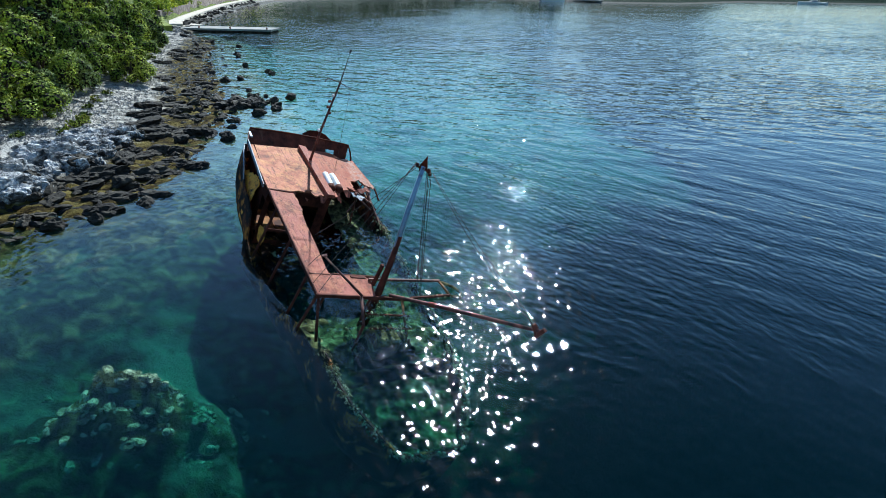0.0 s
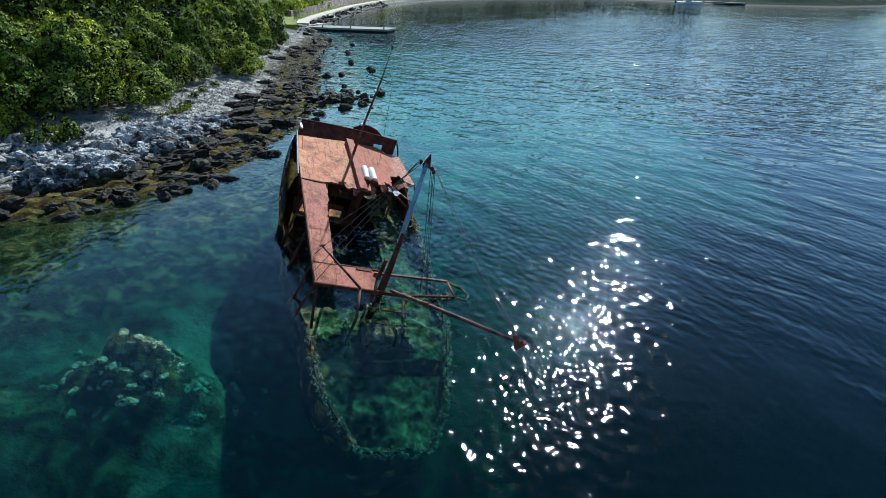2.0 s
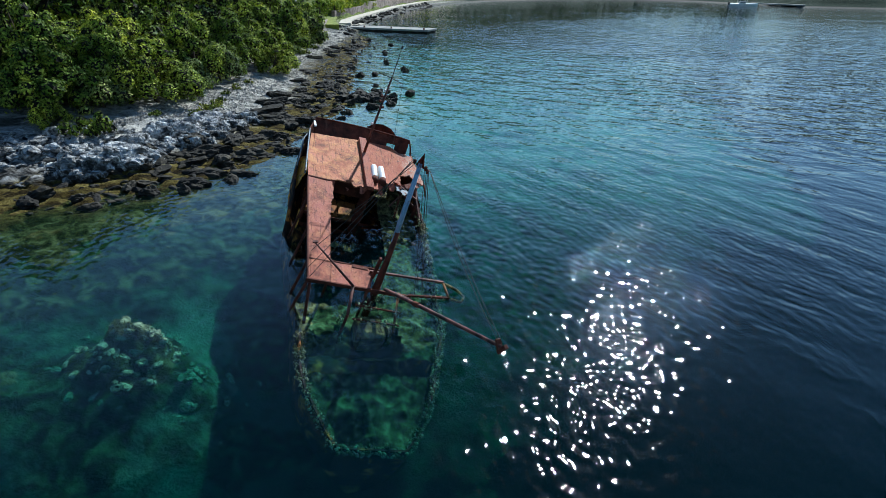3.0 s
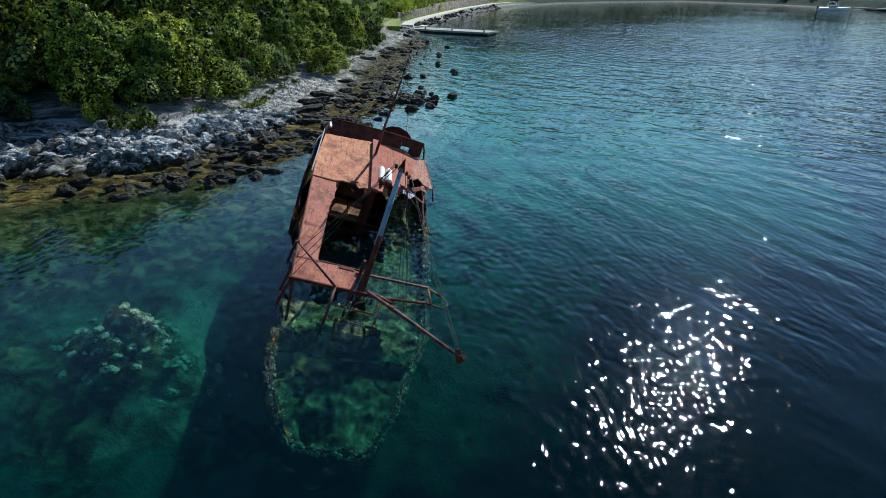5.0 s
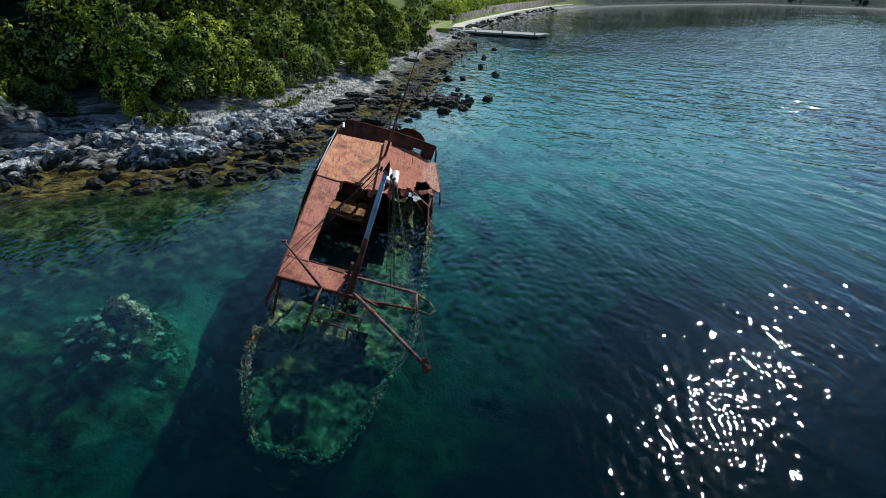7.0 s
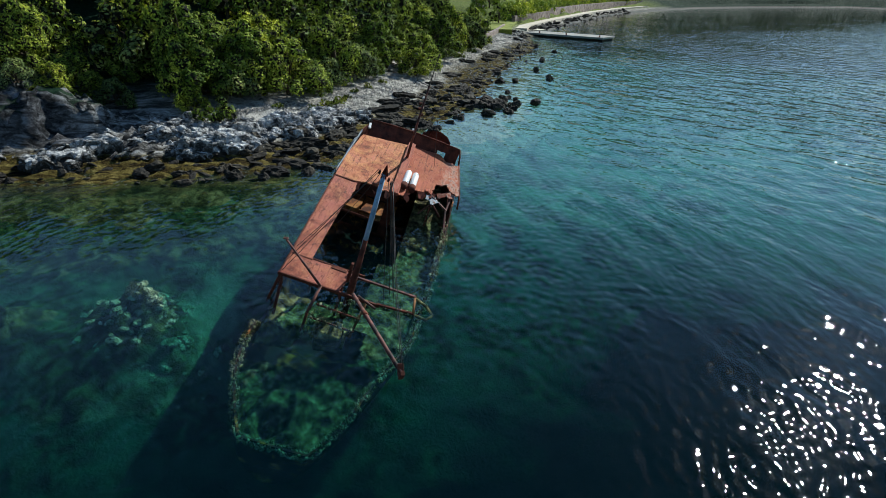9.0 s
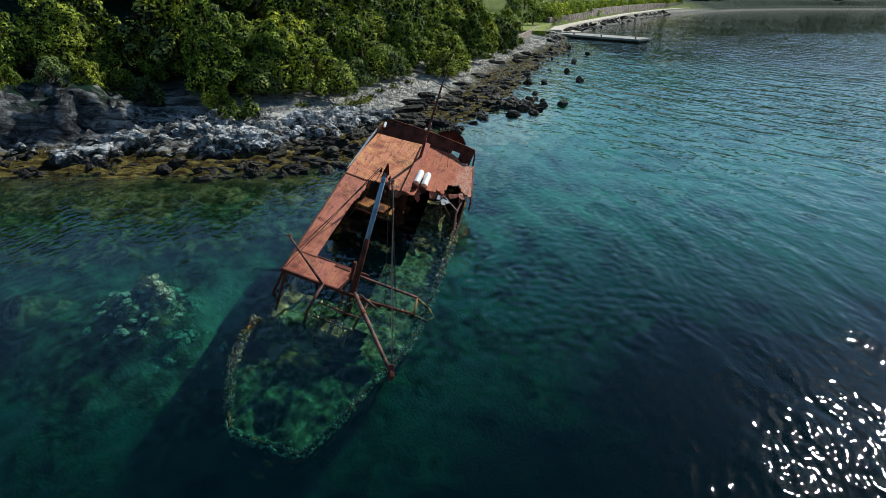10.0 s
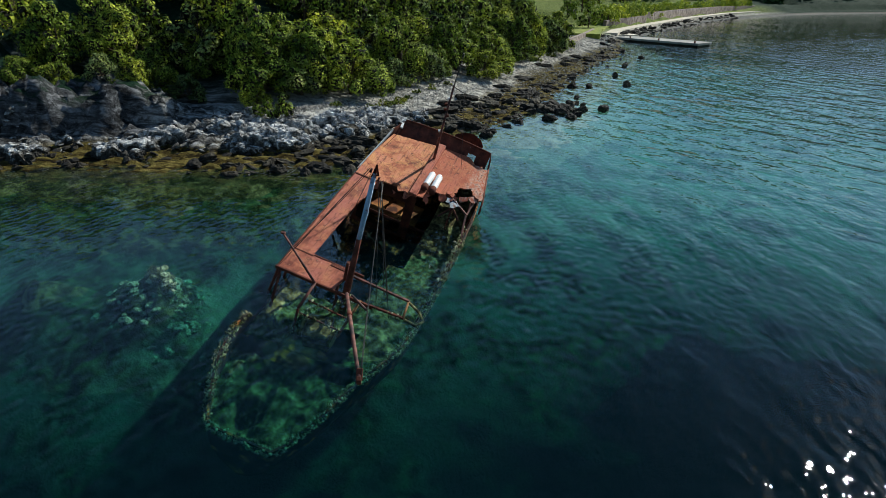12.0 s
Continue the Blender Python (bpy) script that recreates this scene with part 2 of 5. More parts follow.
LEAF = leaf_material("maquis_leaves", (0.085, 0.12, 0.016), (0.22, 0.28, 0.034), (0.42, 0.46, 0.06))
LEAF_OLIVE = leaf_material("olive_leaves", (0.1, 0.135, 0.045), (0.19, 0.235, 0.08), (0.3, 0.34, 0.125))
LEAF_BRIGHT = leaf_material("bright_leaves", (0.13, 0.175, 0.02), (0.28, 0.335, 0.04), (0.45, 0.48, 0.07))
LEAF_FAR = leaf_material("far_leaves", (0.04, 0.075, 0.03), (0.07, 0.11, 0.045), (0.1, 0.145, 0.06))
LEAF_YELLOW = leaf_material("young_leaves", (0.13, 0.17, 0.018), (0.26, 0.3, 0.035), (0.4, 0.41, 0.065))


# ---------------------------------------------------------------- small builders
def mesh_object(name, bm, material, parent=None, label=""):
    me = bpy.data.meshes.new(name)
    bm.normal_update()
    bm.to_mesh(me)
    bm.free()
    me.materials.append(material)
    ob = new(name, me)
    if parent is not None:
        ob.parent = parent
    if label:
        ob["label"] = label
    return ob


def part(name, bm, material, parent, label=""):
    return mesh_object(name, bm, material, parent, label)


def thing(name, label, category, m=None, group=""):
    ob = new(name)
    if m is not None:
        ob.matrix_basis = m
    return tagged(ob, label, category, group)


def tube_into(bm, pts, radii, sides=8):
    """A round bar through pts with the radii, closed at both ends."""
    pts = [Vector(p) for p in pts]
    rings = []
    for i, c in enumerate(pts):
        d = (pts[min(i + 1, len(pts) - 1)] - pts[max(i - 1, 0)]).normalized()
        a = d.orthogonal().normalized() if i == 0 else (last - d * last.dot(d)).normalized()
        last = a
        b = d.cross(a)
        r = radii[i] if isinstance(radii, (list, tuple)) else radii
        rings.append([bm.verts.new(c + a * (r * math.cos(2 * math.pi * k / sides)) + b * (r * math.sin(2 * math.pi * k / sides))) for k in range(sides)])
    for r0, r1 in zip(rings, rings[1:]):
        for k in range(sides):
            bm.faces.new((r0[k], r0[(k + 1) % sides], r1[(k + 1) % sides], r1[k])).smooth = True
    bm.faces.new(rings[0][::-1])
    bm.faces.new(rings[-1])
    return bm


def tube(pts, radii, sides=8):
    return tube_into(bmesh.new(), pts, radii, sides)


def box_into(bm, m, sx, sy, sz, bevel=0.0):
    got = bmesh.ops.create_cube(bm, size=1.0, matrix=m @ Matrix.Diagonal((sx, sy, sz, 1)))
    if bevel:
        edges = list({e for v in got["verts"] for e in v.link_edges})
        bmesh.ops.bevel(bm, geom=edges, offset=bevel, segments=2, affect="EDGES", profile=0.6)
    return bm


def box(m, sx, sy, sz, bevel=0.0):
    return box_into(bmesh.new(), m, sx, sy, sz, bevel)


def beam_between(a, b, w, h, bevel=0.01, up=(0, 0, 1)):
    a, b = Vector(a), Vector(b)
    x = (b - a).normalized()
    y = Vector(up).cross(x).normalized()
    z = x.cross(y)
    m = Matrix((x, y, z)).transposed().to_4x4()
    m.translation = (a + b) / 2
    return box(m, (b - a).length, w, h, bevel)


def sag(a, b, drop, n=10):
    a, b = Vector(a), Vector(b)
    return [a.lerp(b, i / n) - Vector((0, 0, drop * 4 * (i / n) * (1 - i / n))) for i in range(n + 1)]


def smooth(a, b, x):
    t = min(1.0, max(0.0, (x - a) / (b - a)))
    return t * t * (3 - 2 * t)


def table(x, pts):
    for (x0, y0), (x1, y1) in zip(pts, pts[1:]):
        if x <= x1:
            return y0 + (y1 - y0) * min(1, max(0, (x - x0) / (x1 - x0)))
    return pts[-1][1]


def ragged_plate(outline, step, thick, tear, seed, bend=0.0, holes=()):
    """A plate over the outline (x, y; z by bend), its rim torn by up to tear where a corner is marked 1."""
    rng = random.Random(seed)
    pts = []
    for i, (x, y, t) in enumerate(outline):
        x1, y1, _ = outline[(i + 1) % len(outline)]
        n = max(1, int(math.hypot(x1 - x, y1 - y) / step))
        for k in range(n):
            f = k / n
            r = tear * t * (0.9 * noise.noise((len(pts) * 0.31, seed, 0)) + 0.8 * max(0.0, noise.noise((len(pts) * 0.83, seed, 5))) + 0.35 * (rng.random() - 0.5)) if t else 0.0
            nx, ny = (y1 - y), -(x1 - x)
            ln = math.hypot(nx, ny) or 1
            pts.append((x + (x1 - x) * f - nx / ln * r, y + (y1 - y) * f - ny / ln * r))
    bm = bmesh.new()
    top = [bm.verts.new((x, y, 0)) for x, y in pts]
    face = bm.faces.new(top)
    bmesh.ops.triangulate(bm, faces=[face])
    for _ in range(3):
        long = [e for e in bm.edges if e.calc_length() > 0.45]
        if long:
            bmesh.ops.subdivide_edges(bm, edges=long, cuts=1)
            bmesh.ops.triangulate(bm, faces=bm.faces[:])
    for c, r in holes:
        bad = [f for f in bm.faces if (f.calc_center_median().xy - Vector(c)).length < r]
        bmesh.ops.delete(bm, geom=bad, context="FACES")
    if bm.faces and sum(f.normal.z for f in bm.faces) < 0:
        bmesh.ops.reverse_faces(bm, faces=bm.faces[:])
    for v in bm.verts:
        v.co.z = bend * noise.noise(v.co * 0.9 + Vector((seed, 0, 0))) + 0.4 * bend * noise.noise(v.co * 3.1)
    got = bmesh.ops.extrude_face_region(bm, geom=bm.faces[:])
    low = [g for g in got["geom"] if isinstance(g, bmesh.types.BMVert)]
    bmesh.ops.translate(bm, verts=low, vec=(0, 0, -thick))
    bmesh.ops.recalc_face_normals(bm, faces=bm.faces[:])
    return bm


# ---------------------------------------------------------------- ground: seabed, shore and hill in one sheet
SHORE = [(-120, -90), (-60, -30), (-36, 2), (-27.6, 11.4), (-25, 14.2), (-22.3, 17.2), (-18.2, 20.4), (-15.6, 24.5), (-15.2, 28), (-14.6, 33), (-16, 40), (-18, 48),
         (-21, 56), (-25, 64), (-30, 76), (-36, 94), (-47, 111), (-48.5, 119), (-54, 137), (-57.5, 153), (-64.7, 189), (-69, 225), (-66.5, 256), (-60.4, 289), (-44.4, 323), (-10, 368), (35, 345), (75, 300), (110, 300), (160, 345), (260, 350), (700, 500), (2600, 900)]
SA = np.array(SHORE[:-1], float)
SB = np.array(SHORE[1:], float)


def shore_distance(x, y):
    """How far inland (positive) or out at sea (negative) a place lies."""
    p = np.stack([np.atleast_1d(x), np.atleast_1d(y)], -1).astype(float)
    best = np.full(len(p), 1e9)
    side = np.zeros(len(p))
    for a, b in zip(SA, SB):
        ab = b - a
        t = np.clip(((p - a) @ ab) / (ab @ ab), 0, 1)
        q = a + t[:, None] * ab
        dist = np.hypot(*(p - q).T)
        s = ab[0] * (p[:, 1] - a[1]) - ab[1] * (p[:, 0] - a[0])
        near = dist < best - 1e-9
        best[near] = dist[near]
        side[near] = np.sign(s[near])
    return best * np.where(side == 0, 1, side)


def height(x, y, d):
    """Ground level at a place d metres inland."""
    n1 = noise.noise((x * 0.12, y * 0.12, 3.0))
    n2 = noise.noise((x * 0.5, y * 0.5, 7.0))
    n3 = noise.noise((x * 1.7, y * 1.7, 1.0))
    n4 = noise.noise((x * 4.1, y * 4.1, 5.0))
    ridge = 1 - abs(n2) * 2
    far = smooth(85, 112, y)
    d2 = d + 1.6 * n1 + 0.7 * n2
    if d2 < 0:
        z = table(-d2, [(0, 0), (2, -0.35), (5.5, -0.9), (8, -1.7), (13, -2.9), (22, -4.2), (40, -6.5), (120, -9), (3000, -12)])
        rough = smooth(0, 3, -d2) * (1 - smooth(6, 14, -d2))
        z += 0.28 * rough * ridge + 0.22 * n3 * (0.3 + rough) + 0.06 * n4
        shoal = 0.8 * smooth(26, 44, y) * (1 - smooth(110, 170, y)) * (1 - smooth(6, 40, x)) * smooth(5, 12, -d2)
        z += shoal * (-2.3 + 0.5 * n2 + 0.6 * n1 - z)
        g = math.exp(-(((x + 8.6) / 2.2) ** 2 + ((y - 12.9) / 1.5) ** 2))
        g2 = math.exp(-(((x + 8.0) / 4.2) ** 2 + ((y - 10.6) / 2.6) ** 2))
        g3 = math.exp(-(((x + 12.0) / 2.2) ** 2 + ((y - 9.6) / 1.3) ** 2))
        z += (1.95 * g + 0.9 * g2 + 1.3 * g3) * (1 + 0.35 * n3 + 0.25 * n2) + 0.25 * g * n4
    else:
        z = table(d2, [(0, 0), (3.5, 0.16), (5, 0.45), (8.5, 1.15), (11, 1.6), (16, 3.2), (60, 20), (160, 55), (400, 120), (3000, 300)])
        z = z * (1 - far) + far * table(d, [(0, 0), (1.5, 0.8), (5.5, 1.3), (6.5, 1.5 + 1.2 * smooth(124, 131, y)), (30, 2.5 + 2.0 * smooth(124, 131, y)), (60, 12), (160, 45), (400, 110), (3000, 300)])
        shelf = 1 - smooth(3.2, 5.0, d2)
        z += 0.26 * shelf * (n3 + 0.9 * n4) - 0.02 * shelf
        band = smooth(3.0, 5.0, d2) * (1 - smooth(9, 11, d2)) * (1 - far)
        n5 = noise.noise((x * 0.9 + y * 0.5, y * 1.3 - x * 0.5, 11.0))
        crag = (1 - abs(n5) * 2.2) * (0.5 + n2 + 0.5 * n3)
        z += band * (1 - smooth(24, 36, y)) * (0.4 * ridge * n3 + 0.3 * n4 + 0.55 * crag)
        if y > 290:
            hill = table(math.degrees(math.atan2(x, y)), [(-30, 0.6), (-18, 0.75), (-4, 0.5), (4, 0.28), (9, 0.42), (11, 0.24), (14, 0.5), (21, 0.45), (24, 0.12), (60, 0.1)])
            z = min(z, 3) + hill * table(d2, [(0, 0), (6, 0), (40, 14), (200, 90), (420, 150), (3000, 150)]) * (1 + 0.25 * n1)
        c0 = 4.7 + 0.34 * max(0.0, y - 14) + 0.9 * noise.noise((x * 0.55, y * 0.55, 21.0)) + 0.4 * n3 + 0.25 * n4
        cliff = smooth(c0, c0 + 0.7, d) * (1 - smooth(20.5, 24.0, y)) * (1 - smooth(20, 60, d))
        z += cliff * (2.0 + 0.7 * n2 + 0.3 * n3)
    return z


def spaced(lo, hi, dense_lo, dense_hi, step, grow=1.22):
    """Grid lines from lo to hi, step apart in the dense stretch and ever wider beyond it."""
    mid = list(np.arange(dense_lo, dense_hi + step * 0.5, step))
    out, s, v = [], step, dense_hi
    while v < hi:
        s *= grow
        v += s
        out.append(min(v, hi))
    down, s, v = [], step, dense_lo
    while v > lo:
        s *= grow
        v -= s
        down.append(max(v, lo))
    return np.array(down[::-1] + mid + out)


gx = spaced(-2600, 2600, -36, 14, 0.3, 1.08)
gy = np.concatenate([spaced(-2600, 74, 6, 74, 0.34, 1.15), spaced(76, 2600, 76, 360, 2.0, 1.3)])
XX, YY = np.meshgrid(gx, gy)
DD = shore_distance(XX.ravel(), YY.ravel())
ZZ = [height(x, y, d) for x, y, d in zip(XX.ravel(), YY.ravel(), DD)]
nx_, ny_ = len(gx), len(gy)
idx = np.arange(nx_ * ny_).reshape(ny_, nx_)
quads = np.stack([idx[:-1, :-1], idx[:-1, 1:], idx[1:, 1:], idx[1:, :-1]], -1).reshape(-1, 4)
gme = bpy.data.meshes.new("ground")
gme.from_pydata(list(zip(XX.ravel().tolist(), YY.ravel().tolist(), ZZ)), [], quads.tolist())
gme.shade_smooth()


def ground_material():
    """Seabed, algae shelf, limestone and shade-dark wood floor, told apart by height above the water."""
    m, n, l, b = nodes_of("ground")
    nt = m.node_tree
    pos = n.new("ShaderNodeNewGeometry").outputs["Position"]
    sep = n.new("ShaderNodeSeparateXYZ")
    l.new(pos, sep.inputs[0])
    big = noise_node(nt, 0.35, 6, 0.6, pos)
    mid_ = noise_node(nt, 1.6, 8, 0.65, pos, 0.5)
    fine = noise_node(nt, 9.0, 6, 0.7, pos)
    bed = ramp(nt, mid_, [(0.40, (0.007, 0.013, 0.004)), (0.49, (0.03, 0.042, 0.013)), (0.61, (0.12, 0.145, 0.056))])
    sand = calc(nt, "MULTIPLY", ramp(nt, big, [(0.45, (0, 0, 0)), (0.58, (1, 1, 1))]), ramp(nt, calc(nt, "MULTIPLY", sep.outputs["Z"], -0.2), [(0.26, (0, 0, 0)), (0.4, (1, 1, 1))]))
    bed = mix_col(nt, sand, bed, mix_col(nt, mid_, (0.1, 0.135, 0.085), (0.26, 0.31, 0.21)))
    bay = ramp(nt, calc(nt, "MULTIPLY", calc(nt, "ADD", sep.outputs["Y"], calc(nt, "MULTIPLY", big, 30.0)), 0.01), [(0.42, (0, 0, 0)), (0.62, (0.85,) * 3)])
    bed = mix_col(nt, bay, bed, mix_col(nt, mid_, (0.24, 0.3, 0.2), (0.5, 0.56, 0.42)))
    # Bed painted near black with depth, for the light lost in deep water
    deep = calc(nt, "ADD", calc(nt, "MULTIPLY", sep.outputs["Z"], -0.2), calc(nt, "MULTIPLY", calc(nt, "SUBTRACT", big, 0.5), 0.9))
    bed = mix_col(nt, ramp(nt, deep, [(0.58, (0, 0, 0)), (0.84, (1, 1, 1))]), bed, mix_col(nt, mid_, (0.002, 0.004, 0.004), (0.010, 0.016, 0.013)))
    lay = n.new("ShaderNodeMapping")
    lay.vector_type = "TEXTURE"
    lay.inputs["Rotation"].default_value = (0, 0, radians(45))
    lay.inputs["Scale"].default_value = (1.7, 0.45, 0.45)
    l.new(pos, lay.inputs["Vector"])
    strand = noise_node(nt, 1.0, 8, 0.7, lay.outputs[0], 0.5)
    shelf = ramp(nt, strand, [(0.38, (0.006, 0.005, 0.003)), (0.46, (0.04, 0.028, 0.008)), (0.54, (0.1, 0.078, 0.02)), (0.66, (0.21, 0.17, 0.055))])
    lime = ramp(nt, mid_, [(0.34, (0.03, 0.03, 0.03)), (0.45, (0.23, 0.215, 0.185)), (0.56, (0.44, 0.41, 0.35)), (0.72, (0.6, 0.57, 0.5))])
    crag = ramp(nt, strand, [(0.4, (0.02, 0.02, 0.02)), (0.48, (0.12, 0.115, 0.105)), (0.57, (0.36, 0.35, 0.33)), (0.68, (0.7, 0.69, 0.66))])
    # Darker limestone on the cliff: the shade under the trees put into its colour
    scarp_shade = calc(nt, "MULTIPLY", ramp(nt, calc(nt, "MULTIPLY", sep.outputs["Y"], 0.02), [(0.38, (1, 1, 1)), (0.46, (0, 0, 0))]), ramp(nt, calc(nt, "MULTIPLY", sep.outputs["Z"], 0.25), [(0.12, (0, 0, 0)), (0.24, (1, 1, 1))]))
    crag = mix_col(nt, scarp_shade, crag, ramp(nt, strand, [(0.38, (0.015, 0.015, 0.015)), (0.5, (0.07, 0.07, 0.072)), (0.64, (0.24, 0.24, 0.245))]))
    lime = mix_col(nt, ramp(nt, calc(nt, "MULTIPLY", sep.outputs["Y"], 0.02), [(0.5, (1, 1, 1)), (0.68, (0, 0, 0))]), lime, crag)
    # Near-black green; on the far hills it paints the woods' own shade
    shaded_soil = ramp(nt, mid_, [(0.35, (0.006, 0.018, 0.010)), (0.55, (0.013, 0.032, 0.017)), (0.7, (0.03, 0.05, 0.027))])
    zz = calc(nt, "ADD", sep.outputs["Z"], calc(nt, "MULTIPLY", calc(nt, "SUBTRACT", mid_, 0.5), 0.5))
    f1 = ramp(nt, calc(nt, "ADD", zz, 0.5), [(0.30, (0, 0, 0)), (0.46, (1, 1, 1))])
    f2 = ramp(nt, zz, [(0.3, (0, 0, 0)), (0.56, (1, 1, 1))])
    up = n.new("ShaderNodeSeparateXYZ")
    l.new(n.new("ShaderNodeNewGeometry").outputs["True Normal"], up.inputs[0])
    level = ramp(nt, up.outputs["Z"], [(0.5, (0, 0, 0)), (0.78, (1, 1, 1))])
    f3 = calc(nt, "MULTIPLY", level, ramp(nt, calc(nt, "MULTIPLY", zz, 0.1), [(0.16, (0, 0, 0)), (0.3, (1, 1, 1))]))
    cove = n.new("ShaderNodeMapping")
    cove.inputs["Location"].default_value = (22.3 / 1.7, -30.0 / 4.2, 0)
    cove.inputs["Scale"].default_value = (1 / 1.7, 1 / 4.2, 0)
    l.new(pos, cove.inputs["Vector"])
    span = n.new("ShaderNodeVectorMath")
    span.operation = "LENGTH"
    l.new(cove.outputs[0], span.inputs[0])
    pocket = ramp(nt, calc(nt, "ADD", span.outputs["Value"], calc(nt, "MULTIPLY", calc(nt, "SUBTRACT", mid_, 0.5), 1.2)), [(0.7, (1, 1, 1)), (1.0, (0, 0, 0))])
    lime = mix_col(nt, pocket, lime, mix_col(nt, fine, (0.4, 0.375, 0.33), (0.62, 0.59, 0.53)))
    col = mix_col(nt, f1, bed, shelf)
    col = mix_col(nt, f2, col, lime)
    grass = ramp(nt, mid_, [(0.3, (0.04, 0.06, 0.014)), (0.5, (0.13, 0.16, 0.035)), (0.7, (0.24, 0.25, 0.075))])
    away = ramp(nt, calc(nt, "MULTIPLY", calc(nt, "ADD", sep.outputs["Y"], calc(nt, "MULTIPLY", sep.outputs["X"], -0.6)), 0.005), [(0.62, (0, 0, 0)), (0.8, (1, 1, 1))])
    col = mix_col(nt, calc(nt, "MULTIPLY", away, ramp(nt, calc(nt, "MULTIPLY", zz, 0.5), [(0.35, (0, 0, 0)), (0.6, (1, 1, 1))])), col, grass)
    shingle = calc(nt, "MULTIPLY", away, ramp(nt, zz, [(0.1, (1, 1, 1)), (0.9, (0, 0, 0))]))
    col = mix_col(nt, shingle, col, mix_col(nt, mid_, (0.05, 0.05, 0.045), (0.22, 0.21, 0.19)))
    col = mix_col(nt, calc(nt, "MULTIPLY", f3, calc(nt, "SUBTRACT", 1.0, calc(nt, "MULTIPLY", away, 0.85))), col, shaded_soil)
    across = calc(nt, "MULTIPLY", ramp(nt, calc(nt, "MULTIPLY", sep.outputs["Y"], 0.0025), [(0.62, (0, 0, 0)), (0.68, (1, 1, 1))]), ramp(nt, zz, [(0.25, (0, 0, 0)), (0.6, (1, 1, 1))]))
    col = mix_col(nt, across, col, shaded_soil)
    grain = ramp(nt, fine, [(0.25, (0.6, 0.6, 0.6)), (0.75, (1.3, 1.3, 1.3))])
    col = mix_col(nt, 0.8, col, grain, "MULTIPLY")
    l.new(col, b.inputs["Base Color"])
    b.inputs["Specular IOR Level"].default_value = 0.05
    b.inputs["Roughness"].default_value = 0.9
    bp = n.new("ShaderNodeBump")
    bp.inputs["Strength"].default_value, bp.inputs["Distance"].default_value = 1.0, 0.25
    l.new(calc(nt, "ADD", mid_, calc(nt, "MULTIPLY", fine, 0.5)), bp.inputs["Height"])
    l.new(bp.outputs[0], b.inputs["Normal"])
    return m


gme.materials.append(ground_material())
ground = tagged(new("ground", gme), "limestone shore with brown algae shelf and green seabed", "ground", kind="structure")


